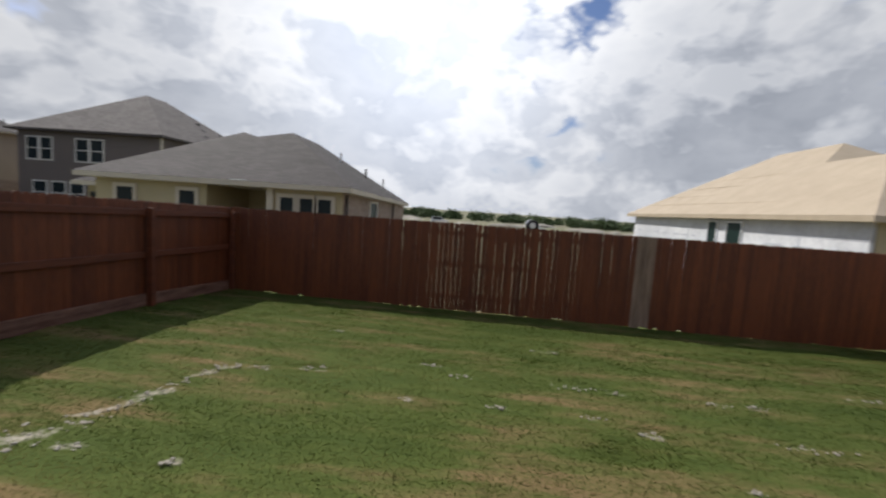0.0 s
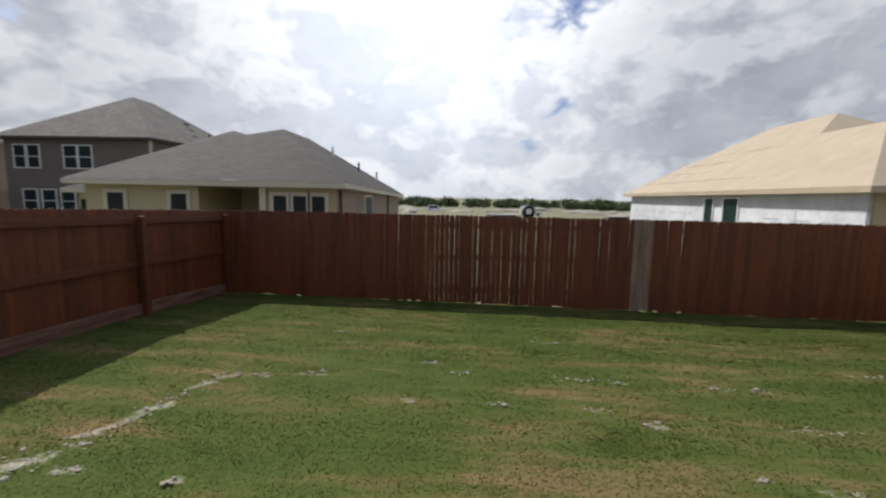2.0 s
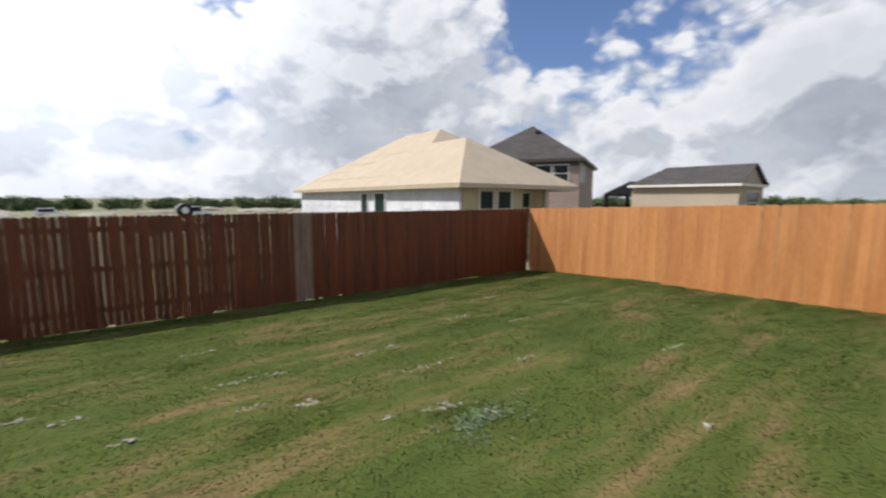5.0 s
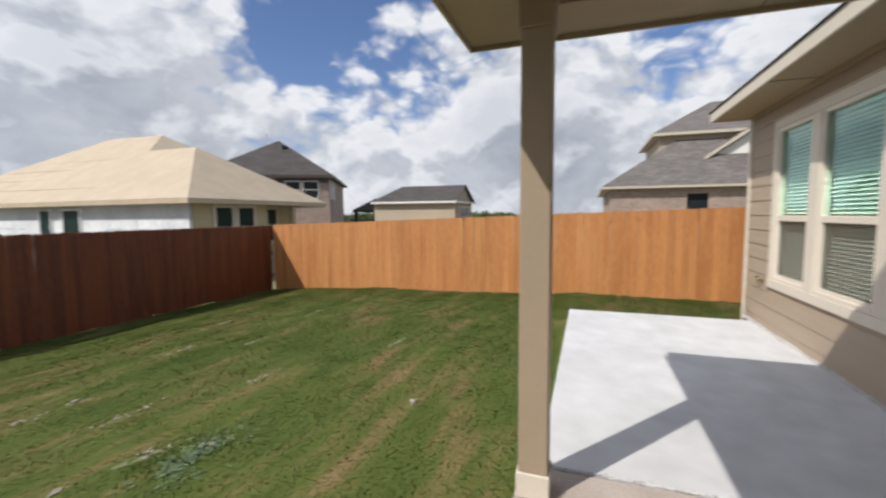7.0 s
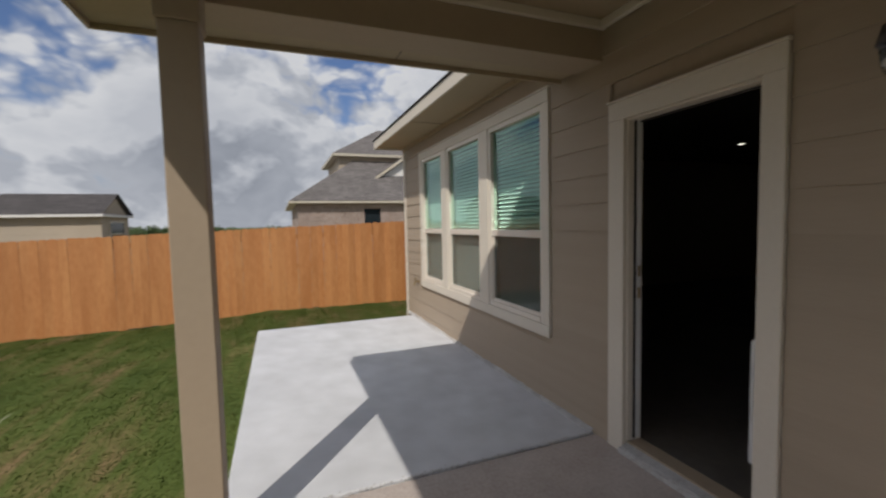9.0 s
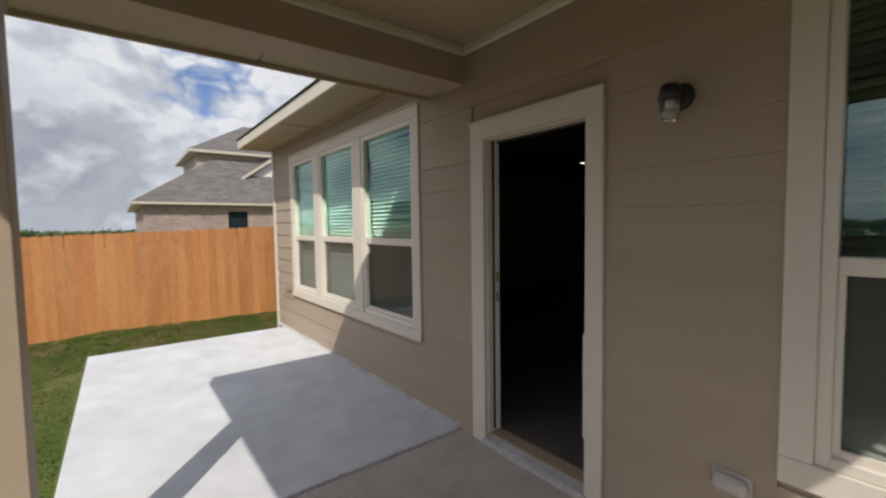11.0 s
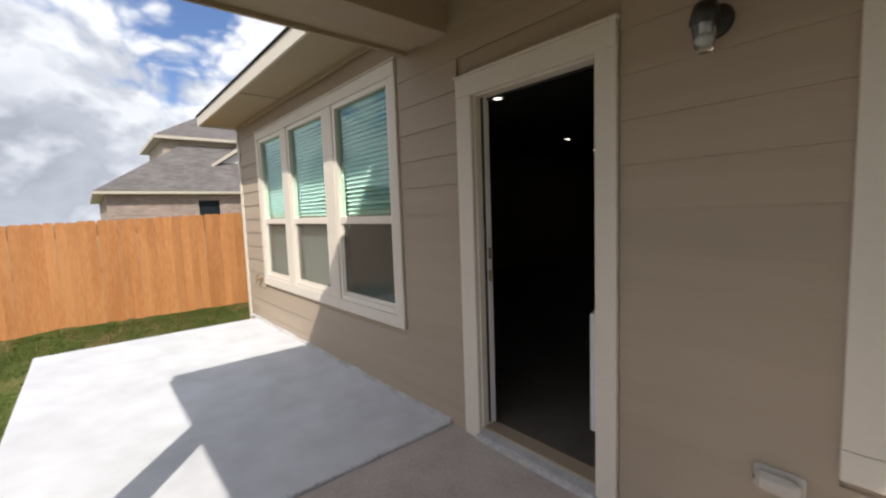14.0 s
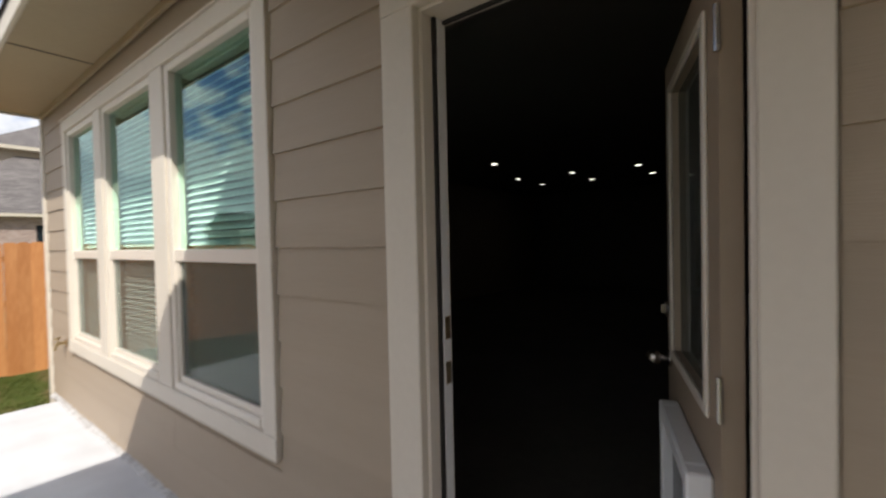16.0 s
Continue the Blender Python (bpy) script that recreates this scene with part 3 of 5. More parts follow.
def build_grass():
    """Short mown blades over the yard, thinner and paler where the sod is worn."""
    rng = np.random.default_rng(11)
    n = 1500000
    # more of them where the camera stands
    r = rng.random(n) ** 0.62
    ang = np.radians(rng.uniform(-19, 150, n))
    x, y = -2.4 + 1 * 16 * r * np.cos(ang), 1.6 + 16 * r * np.sin(ang)
    keep = (x > -7.5) & (x < 7.62) & (y > -1.6) & (y < 10.78) & ~((x < 4.47) & (y < 2.44) & (y > -5))
    x, y = x[keep], y[keep]
    patch = wander(x * 0.4, y * 1.7, 5, 2.4) * 0.42 + wander(x * 0.45, y * 1.3, 15, 7.0) * 0.24 + wander(x * 0.6, y * 1.3, 6, 19.0) * 0.16
    seam = np.exp(-(((y + 0.04 * wander(x, y, 8, 1.5)) % 0.61 - 0.3) / 0.035) ** 2) * np.clip(wander(x, y * .2, 12, 1.4), 0, 1)
    bare = bare_value(x, y)
    bare = bare + np.clip(bare * 5, 0, 1) * (0.06 * wander(x, y, 9, 40.0) + 0.10 * rng.normal(size=len(x)))
    patch = patch + 0.7 * seam
    patch = np.where((x > 4.4) & (y < 2.8), patch * 0.3 - 0.1, patch)
    keep = (bare < 0.36) & (rng.random(len(x)) < np.clip(1.2 - 0.3 * np.clip(patch, -1, 1.2), 0.5, 1))
    x, y, patch = x[keep], y[keep], patch[keep]
    n = len(x)
    tuft = wander(x, y, 7, 6.0)
    h = (0.007 + 0.007 * rng.random(n)) * (1.0 + 0.12 * tuft - 0.2 * np.clip(patch, -1, 1))
    w = 0.0028 + 0.003 * rng.random(n) + 0.0011 * np.hypot(x + 2.4, y - 2.4) / 2
    a, lean, la = rng.uniform(0, math.tau, n), rng.uniform(0.2, 1.3, n) * h, rng.uniform(0, math.tau, n)
    z = ground_z(x, y) + (y > 2.3) * (0.012 * wander(x, y, 3, 2.2) + 0.007 * wander(x * 0.6, y * 1.5, 4, 7.0)) - 0.003
    v = np.empty((n, 3, 3), np.float32)
    v[:, 0] = np.stack([x - w * np.cos(a), y - w * np.sin(a), z], -1)
    v[:, 1] = np.stack([x + w * np.cos(a), y + w * np.sin(a), z], -1)
    v[:, 2] = np.stack([x + lean * np.cos(la), y + lean * np.sin(la), z + h], -1)
    me = bpy.data.meshes.new("grass")
    me.vertices.add(3 * n)
    me.vertices.foreach_set("co", v.reshape(-1))
    me.loops.add(3 * n)
    me.loops.foreach_set("vertex_index", np.arange(3 * n, dtype=np.int32))
    me.polygons.add(n)
    me.polygons.foreach_set("loop_start", np.arange(0, 3 * n, 3, dtype=np.int32))
    me.update(calc_edges=True)
    tone = np.clip(0.36 + 0.42 * patch + 0.08 * rng.normal(size=n), 0, 1)
    at = me.attributes.new("tone", "FLOAT", "POINT")
    at.data.foreach_set("value", np.repeat(tone, 3).astype(np.float32))
    up_ish = np.stack([rng.normal(size=n) * .28, rng.normal(size=n) * .28, np.ones(n)], -1)
    up_ish /= np.linalg.norm(up_ish, axis=1)[:, None]
    me.polygons.foreach_set("use_smooth", np.ones(n, bool))
    me.normals_split_custom_set_from_vertices(np.repeat(up_ish, 3, axis=0).tolist())
    me.materials.append(BLADE)
    tagged(new("grass", me), "short mown green lawn with straw-brown and bare patches", "grass", kind="stuff")


build_ground()

# ---- fences ----
def picket_mesh(name, width, height, mat_, thick=0.016):
    """A dog-eared picket, its foot at the origin, its face towards -y."""
    c = min(width * 0.31, 0.026)
    hw = width / 2
    outline = [(-hw, 0), (hw, 0), (hw, height - c), (hw - c * 0.9, height), (-hw + c * 0.9, height), (-hw, height - c)]
    bm = bmesh.new()
    add_prism(bm, outline, "y", 0, thick)
    me = bpy.data.meshes.new(name)
    bm.to_mesh(me)
    bm.free()
    me.materials.append(mat_)
    return me


def lay_pickets(fence, start, end, top0, top1, mats, width, gap, turn, rng, skip=()):
    """Pickets from start to end, their tops on a line from top0 to top1, their feet just over the ground."""
    a, b = Vector(start), Vector(end)
    length = (b - a).length
    cache = {}
    s = width / 2
    while s < length:
        p = a.lerp(b, s / length)
        g = gap(p)
        m = mats(p)
        top = top0 + (top1 - top0) * s / length + rng.uniform(-0.006, 0.006)
        foot = float(ground_z(np.array(p.x), np.array(p.y))) + rng.choice((-0.012, -0.006, 0.0, 0.012)) + 0.008 * max(0, math.sin(p.x * 1.7 + 1.3 * math.sin(p.x * .8)))
        height = round((top - foot) / 0.03) * 0.03
        w = width
        key = (m.name, height)
        if key not in cache:
            cache[key] = picket_mesh("picket", w, height, m)
        ob = bpy.data.objects.new("picket", cache[key])
        scene.collection.objects.link(ob)
        ob.parent = fence
        ob.matrix_basis = pose(p.x + rng.uniform(-.001, .001), p.y + rng.uniform(-.0015, .0015), top - height, 0, rng.uniform(-.25, .25), turn + rng.uniform(-.8, .8))
        s += width + g + rng.uniform(0, 0.0006)


def sloped_rail(name, a, b, w, h, m, parent, label=""):
    """A rail of section w by h from a to b; w lies across it, level."""
    a, b = Vector(a), Vector(b)
    side = Vector((b - a).cross(Vector((0, 0, 1)))).normalized() * w / 2
    upv = Vector((0, 0, h / 2))
    v = [tuple(p + s * side + u * upv) for p in (a, b) for s in (-1, 1) for u in (-1, 1)]
    bm = bmesh.new()
    vs = [bm.verts.new(p) for p in v]
    for f in ((0, 1, 3, 2), (4, 6, 7, 5), (0, 4, 5, 1), (2, 3, 7, 6), (0, 2, 6, 4), (1, 5, 7, 3)):
        bm.faces.new([vs[i] for i in f])
    bmesh.ops.recalc_face_normals(bm, faces=bm.faces)
    bmesh.ops.bevel(bm, geom=list(bm.edges), offset=0.004, segments=1, affect="EDGES")
    return part(name, bm, m, parent, label)


def build_fences():
    rng = random.Random(5)
    YB, XL, XR = 10.80, -7.50, 7.65
    back = empty("wooden_fence", 0, 0, 0, label="red-brown stained picket fence with gaps, along the back of the lawn", category="fence")
    def back_gap(p):
        return rng.choice((0.0015, 0.003, 0.004, 0.005)) if -3.6 < p.x < 0.45 else (0.003 if rng.random() < .10 else 0.0004)
    def back_mat(p):
        return GREY_WOOD if 0.55 < p.x < 0.93 else STAIN
    for z, n in ((-0.24, 0), (0.40, 1), (1.02, 2)):
        sloped_rail("rail", (XL, YB + 0.037, z), (XR, YB + 0.037, z - 0.01), 0.038, 0.088, RAIL_WOOD, back)
    x = XL + 0.05
    while x < XR:
        g = float(ground_z(np.array(x), np.array(YB)))
        box_part("post", (x - .045, YB + .058, g - .3, x + .045, YB + .148, 1.1), RAIL_WOOD, back, 0.004)
        x += 2.42
    left = empty("wooden_fence", 0, 0, 0, label="red-brown stained wooden fence with posts, rails and a grey kickboard", category="fence")
    for y in (10.7, 8.52, 6.34, 4.1, 1.9, -0.3, -2.4):
        g = float(ground_z(np.array(XL), np.array(y)))
        top = 1.225 + (10.8 - y) * 0.033 - 0.10
        box_part("post", (XL + .055, y - .045, g - .3, XL + .145, y + .045, top), RAIL_WOOD, left, 0.005)
    for k, dz in (("top", -0.17), ("mid", -0.80)):
        sloped_rail("rail", (XL + .036, 10.78, 1.225 + dz), (XL + .036, -2.6, 1.225 + 13.4 * .033 + dz), 0.038, 0.088, RAIL_WOOD, left)
    kick0, kick1 = float(ground_z(np.array(XL), np.array(10.7))), float(ground_z(np.array(XL), np.array(6.3)))
    ys = [10.78, 8.52, 6.34, 4.1, 1.9, -2.6]
    for y0, y1 in zip(ys, ys[1:]):
        z0, z1 = (float(ground_z(np.array(XL), np.array(v))) for v in (y0, y1))
        sloped_rail("kickboard", (XL + .036, y0 - .004, z0 + .10), (XL + .036, y1 + .004, z1 + .10), 0.038, 0.18, KICK, left, "grey-brown weathered kickboard")
    right = empty("wooden_fence", 0, 0, 0, label="orange cedar-stained wooden picket fence in full sun", category="fence")
    for z in (-0.30, 0.40, 1.05):
        sloped_rail("rail", (XR + .037, YB, z), (XR + .037, -3.0, z + .36), 0.038, 0.088, RAIL_WOOD, right)
    y = YB - 0.3
    while y > -3:
        g = float(ground_z(np.array(XR), np.array(y)))
        box_part("post", (XR + .058, y - .045, g - .3, XR + .148, y + .045, 1.0 + (10.8 - y) * .03), RAIL_WOOD, right, 0.004)
        y -= 2.4
    return back, left, right, back_gap, back_mat, rng, YB, XL, XR


FENCES = build_fences()


def fill_fences():
    back, left, right, back_gap, back_mat, rng, YB, XL, XR = FENCES
    lay_pickets(back, (XL, YB, 0), (XR - .02, YB, 0), 1.228, 1.205, back_mat, 0.0893, back_gap, 0, rng)
    lay_pickets(left, (XL, YB - .03, 0), (XL, -2.6, 0), 1.225, 1.225 + 13.4 * .033, lambda p: STAIN, 0.0893, lambda p: 0.0008, 90, rng)
    lay_pickets(right, (XR, YB - .03, 0), (XR, -3.0, 0), 1.21, 1.21 + 13.8 * .0325, lambda p: CEDAR, 0.139, lambda p: 0.0006, -90, rng)


# ---- the patio and the house wall ----
CORNER = 4.81
WALL_TOP = 2.80
BM_TOP = 2.81
DOOR = (-0.928, -0.13, 0.075, 2.14)
WIN1 = (0.75, 3.86, 0.655, 2.465)
WIN2 = (-3.83, -1.895, 0.645, 2.465)

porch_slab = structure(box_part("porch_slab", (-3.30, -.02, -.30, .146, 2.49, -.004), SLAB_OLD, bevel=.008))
patio_slab = structure(box_part("patio_slab", (.164, -.02, -.30, 4.45, 2.39, 0), SLAB_NEW, bevel=.008))


def cement_smear():
    """An uneven bead of cement where the slabs meet the wall, and crumbs along their joint."""
    rng = random.Random(33)
    bm = bmesh.new()
    x, last = .16, None
    while x < 4.75:
        reach = .020 + .016 * abs(math.sin(x * 5.1) * math.sin(x * 1.9 + 1)) + rng.uniform(0, .010)
        up = .008 + .012 * abs(math.sin(x * 3.3)) + rng.uniform(0, .010)
        ring = [bm.verts.new(v) for v in ((x, .0, .0045 + up), (x, .016, .004 + up * .8), (x, reach, .005), (x, reach + .006, -.002))]
        if last:
            for i in range(3):
                bm.faces.new((last[i], last[i + 1], ring[i + 1], ring[i]))
        last = ring
        x += rng.uniform(.02, .055)
    bmesh.ops.recalc_face_normals(bm, faces=bm.faces)
    structure(part("cement_bead", bm, MORTAR))
    bm = bmesh.new()
    for _ in range(260):
        y = rng.uniform(.03, 2.35)
        r = rng.uniform(.002, .006)
        made = bmesh.ops.create_icosphere(bm, subdivisions=1, radius=r)
        bmesh.ops.translate(bm, vec=(.155 + rng.gauss(0, .012), y, r * .4), verts=made["verts"])
    tagged(part("joint_crumbs", bm, MORTAR), "grey cement crumbs along the joint of the concrete slabs", "rubble", kind="stuff")


cement_smear()


def wall_pieces(x0, x1, z0, z1, holes):
    """The rectangle less its holes, as rectangles."""
    cuts = sorted({x0, x1, *[h[0] for h in holes], *[h[1] for h in holes]})
    out = []
    for a, b in zip(cuts, cuts[1:]):
        hs = sorted([(h[2], h[3]) for h in holes if h[0] < b - 1e-6 and h[1] > a + 1e-6])
        z = z0
        for h0, h1 in hs:
            if h0 > z:
                out.append((a, b, z, h0))
            z = h1
        if z < z1:
            out.append((a, b, z, z1))
    return out


def build_house_wall():
    wall = structure(boxes_part("wall_house", [(a, -.12, z0, b, -.012, z1) for a, b, z0, z1 in wall_pieces(-6.0, CORNER, -.3, 3.0, (DOOR, WIN1, WIN2))], TAUPE))
    structure(box_part("wall_side", (CORNER - .16, -11.2, -.3, CORNER, -.121, 3.0), TAUPE))
    structure(box_part("wall_far_side", (-6.0, -11.2, -.3, -5.84, -.121, 3.0), TAUPE))
    structure(box_part("wall_inner", (-5.83, -11.2, -.3, CORNER - .165, -11.04, 3.0), ROOM_WALL_DIM))
    return wall


HOUSE_WALL = build_house_wall()


def lay_siding():
    """Lap boards, each a tapered plank, butted at openings and at staggered joints."""
    rng = random.Random(8)
    holes = [(DOOR[0] - .11, DOOR[1] + .135, -1, DOOR[3] + .115), (WIN1[0] - .105, WIN1[1] + .11, WIN1[2] - .095, WIN1[3] + .10), (WIN2[0] - .11, WIN2[1] + .105, WIN2[2] - .105, WIN2[3] + .10)]
    k = -1
    while True:
        z0 = .11 + .19 * k
        if z0 > WALL_TOP - .02:
            break
        z1 = min(z0 + .205, WALL_TOP + .03)
        spans = [(-5.98, CORNER - .075)]
        for h in holes:
            if h[2] < z1 - .03 and h[3] > z0 + .03:
                spans = [s for a, b in spans for s in ((a, min(b, h[0])), (max(a, h[1]), b)) if s[1] - s[0] > .02]
        for a, b in spans:
            cuts = [a]
            j = a + rng.uniform(1.2, 3.4)
            while j < b - .5:
                cuts.append(j)
                j += 3.6
            cuts.append(b)
            for p, q in zip(cuts, cuts[1:]):
                bm = bmesh.new()
                lo = max(z0, -.06)
                add_prism(bm, [(-.004, lo), (.0085, lo), (.0085, lo + .002), (-.003, z1), (-.006, z1)], "x", p + .001, q - .001)
                ob = part("plank", bm, SIDING, HOUSE_WALL)
                del ob
        k += 1


def boards(name, frame_dims, width, m, parent, y0, y1, bevel=.003, sill=None):
    """Four trim boards round an opening, each its own part."""
    x0, x1, z0, z1 = frame_dims
    w = width
    box_part(name, (x0 - w, y0, z0, x0, y1, z1), m, parent, bevel)
    box_part(name, (x1, y0, z0, x1 + w, y1, z1), m, parent, bevel)
    box_part(name, (x0 - w, y0, z1, x1 + w, y1 + .004, z1 + w), m, parent, bevel)
    box_part(name, (x0 - w, y0, z0 - w, x1 + w, y1 + .004, z0), m, parent, bevel)


def sash_window(parent, x0, x1, z0, z1, zm, upper=PANE):
    """A single-hung unit: frame, meeting rail, upper and lower panes with their sashes."""
    f = .045
    bm = bmesh.new()
    for d in ((x0, -.07, z0, x0 + f, .008, z1), (x1 - f, -.07, z0, x1, .008, z1), (x0 + f, -.07, z1 - f, x1 - f, .008, z1), (x0 + f, -.07, z0, x1 - f, .012, z0 + f)):
        add_box(bm, *d, bevel=.004)
    part("window_frame", bm, VINYL, parent)
    box_part("meeting_rail", (x0 + f, -.055, zm - .033, x1 - f, .0, zm + .033), VINYL, parent, .004)
    bm = bmesh.new()
    g = .022
    for d in ((x0 + f, -.05, z0 + f, x0 + f + g, -.008, zm - .033), (x1 - f - g, -.05, z0 + f, x1 - f, -.008, zm - .033), (x0 + f + g, -.05, z0 + f, x1 - f - g, -.008, z0 + f + g + .01)):
        add_box(bm, *d, bevel=.002)
    part("sash", bm, VINYL, parent)
    for name, d, m in (("pane", (x0 + f, -.036, zm + .033, x1 - f, -.030, z1 - f), upper), ("pane", (x0 + f + g, -.030, z0 + f + g + .01, x1 - f - g, -.024, zm - .033), PANE_SCREEN)):
        ob = box_part(name, d, m, parent)
        ob.visible_shadow = False


def blind(x0, x1, z0, z1, y=-.10):
    b = empty("window_blind", (x0 + x1) / 2, y, z0, label="white horizontal slat blind, lowered behind window glass", category="blind", group="blinds in the house windows")
    inv = Matrix.Translation((-(x0 + x1) / 2, -y, -z0))
    made = [box_part("headrail", (x0 + .01, y - .025, z1 - .045, x1 - .01, y + .025, z1), BLIND, b, .003),
            box_part("bottom_rail", (x0 + .012, y - .022, z0 + .005, x1 - .012, y + .022, z0 + .022), BLIND, b, .003)]
    for t in (.2, .8):
        xx = x0 + (x1 - x0) * t
        made.append(box_part("ladder_cord", (xx - .0015, y + .023, z0 + .02, xx + .0015, y + .0245, z1 - .045), BLIND, b))
    n = int((z1 - z0 - .07) / .040)
    me = None
    for i in range(n):
        z = z0 + .045 + i * .040
        if me is None:
            bm = bmesh.new()
            add_prism(bm, [(-.024, -.0105), (0, .002), (.024, .0105), (.024, .0135), (0, .005), (-.024, -.0075)], "x", -(x1 - x0) / 2 + .012, (x1 - x0) / 2 - .012)
            ob = part("slat", bm, BLIND, b)
            me = ob.data
        else:
            ob = bpy.data.objects.new("slat", me)
            scene.collection.objects.link(ob)
            ob.parent = b
        ob.matrix_basis = pose((x0 + x1) / 2, y, z, -68, 0, 0)
        made.append(ob)
    for ob in made:
        ob.matrix_basis = inv @ ob.matrix_basis


def build_windows():
    w1 = structure(empty("window_1"))
    zm = 1.405
    units = ((.75, 1.70), (1.90, 2.85), (3.03, 3.86))
    units = ((.755, 1.715), (1.905, 2.865), (3.04, 3.86))
    boards("trim_board", (.755, 3.86, .655, 2.465), .098, TRIM, w1, -.012, .022)
    for a, b in ((1.715, 1.905), (2.865, 3.04)):
        box_part("trim_board", (a, -.012, .655, b, .020, 2.465), TRIM, w1, .003)
    for a, b in units:
        sash_window(w1, a, b, .655, 2.465, zm)
    box_part("drip_cap", (.64, -.01, 2.567, 3.975, .034, 2.580), TRIM, w1, .002)
    w2 = structure(empty("window_2"))
    boards("trim_board", (-3.83, -1.895, .645, 2.465), .105, TRIM, w2, -.012, .022)
    box_part("trim_board", (-2.95, -.012, .645, -2.77, .020, 2.465), TRIM, w2, .003)
    for a, b in ((-3.83, -2.95), (-2.77, -1.895)):
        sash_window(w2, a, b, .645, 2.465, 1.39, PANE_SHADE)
    for a, b in units:
        blind(a + .03, b - .03, .67, 2.45)
    for a, b in ((-3.83, -2.95), (-2.77, -1.895)):
        blind(a + .03, b - .03, .67, 2.45)


build_windows()


def build_door():
    d = structure(empty("door_1"))
    x0, x1, z0, z1 = DOOR
    box_part("casing", (x0 - .105, -.012, 0, x0, .024, z1), TRIM, d, .003)
    box_part("casing", (x1, -.012, 0, x1 + .13, .024, z1), TRIM, d, .003)
    box_part("casing", (x0 - .105, -.012, z1, x1 + .13, .026, z1 + .112), TRIM, d, .003)
    box_part("drip_cap", (x0 - .112, -.012, z1 + .113, x1 + .137, .036, z1 + .126), TRIM, d, .002)
    for a, b in ((x0, x0 + .012), (x1 - .012, x1)):
        box_part("jamb", (a, -.122, z0, b, -.004, z1), VINYL, d, .002)
    box_part("jamb", (x0 + .012, -.122, z1 - .012, x1 - .012, -.004, z1), VINYL, d, .002)
    box_part("stop", (x1 - .026, -.10, z0 + .02, x1 - .0125, -.062, z1 - .012), WHITE, d, .001)
    box_part("weather_strip", (x1 - .024, -.061, z0 + .02, x1 - .0125, -.050, z1 - .012), BLACK, d)
    box_part("weather_strip", (x0 + .0125, -.095, z1 - .024, x1 - .027, -.085, z1 - .0125), BLACK, d)
    box_part("strike_plate", (x1 - .0272, -.095, 1.01, x1 - .0261, -.07, 1.08), BRASS, d)
    box_part("strike_plate", (x1 - .0272, -.095, 1.15, x1 - .0261, -.07, 1.22), BRASS, d)
    box_part("sill_step", (x0 - .02, -.02, -.004, x1 + .02, .045, .035), MORTAR, d, .006)
    bm = bmesh.new()
    add_prism(bm, [(-.119, .036), (.035, .036), (.035, .045), (-.04, .074), (-.119, .074)], "x", x0 + .001, x1 - .001)
    part("threshold", bm, DULL_METAL, d, "scuffed aluminium threshold")
    # the leaf stands open into the room
    leaf = empty("door_leaf", x0 + .066, -.128, z0 + .02)
    leaf.parent = d
    leaf.rotation_euler = (0, 0, radians(-73.3))
    W, H, T = .775, 2.0, .044
    L0, L1, LZ0, LZ1 = .125, .62, .95, 1.86
    part("slab", _leaf(W, H, T, L0, L1, LZ0, LZ1), TAUPE, leaf)
    for a in ((L0 - .03, 0, LZ0 - .03, L0, .012, LZ1 + .03), (L1, 0, LZ0 - .03, L1 + .03, .012, LZ1 + .03), (L0, 0, LZ0 - .03, L1, .012, LZ0), (L0, 0, LZ1, L1, .012, LZ1 + .03)):
        box_part("lite_frame", (a[0], a[1] + .0005, a[2], a[3], a[4], a[5]), VINYL, leaf, .004)
    box_part("lite_pane", (L0, -.026, LZ0, L1, -.020, LZ1), PANE_SCREEN, leaf)
    bm = bmesh.new()
    add_rod(bm, (W - .065, 0, .90), (W - .065, .012, .90), .032)
    add_rod(bm, (W - .065, .012, .90), (W - .065, .045, .90), .012)
    bmesh.ops.create_uvsphere(bm, u_segments=14, v_segments=10, radius=.028, matrix=Matrix.Translation((W - .065, .058, .90)))
    part("knob", bm, NICKEL, leaf, "satin nickel knob", True)
    bm = bmesh.new()
    add_rod(bm, (W - .065, 0, 1.085), (W - .065, .02, 1.085), .030)
    add_box(bm, W - .07, .02, 1.07, W - .06, .032, 1.10)
    part("deadbolt", bm, NICKEL, leaf)
    p0, p1, q0, q1 = .064, .555, .145, .795
    for a in ((p0, q0, p0 + .05, q1), (p1 - .05, q0, p1, q1), (p0 + .05, q0, p1 - .05, q0 + .05), (p0 + .05, q1 - .05, p1 - .05, q1)):
        box_part("pet_door_frame", (a[0], .0005, a[1], a[2], .060, a[3]), WHITE, leaf, .006)
    box_part("pet_door_flap", (p0 + .05, .02, q0 + .05, p1 - .05, .026, q1 - .05), PANE_FAR, leaf, label="smoky dark flap of the pet door")
    for z in (.2, 1.0, 1.8):
        bm = bmesh.new()
        add_rod(bm, (-.006, .004, z - .05), (-.006, .004, z + .05), .007)
        part("hinge", bm, NICKEL, leaf)


def _leaf(W, H, T, a, b, c, e):
    bm = bmesh.new()
    for d in ((0, -T, 0, a, 0, H), (b, -T, 0, W, 0, H), (a, -T, 0, b, 0, c), (a, -T, e, b, 0, H)):
        add_box(bm, *d)
    return bm


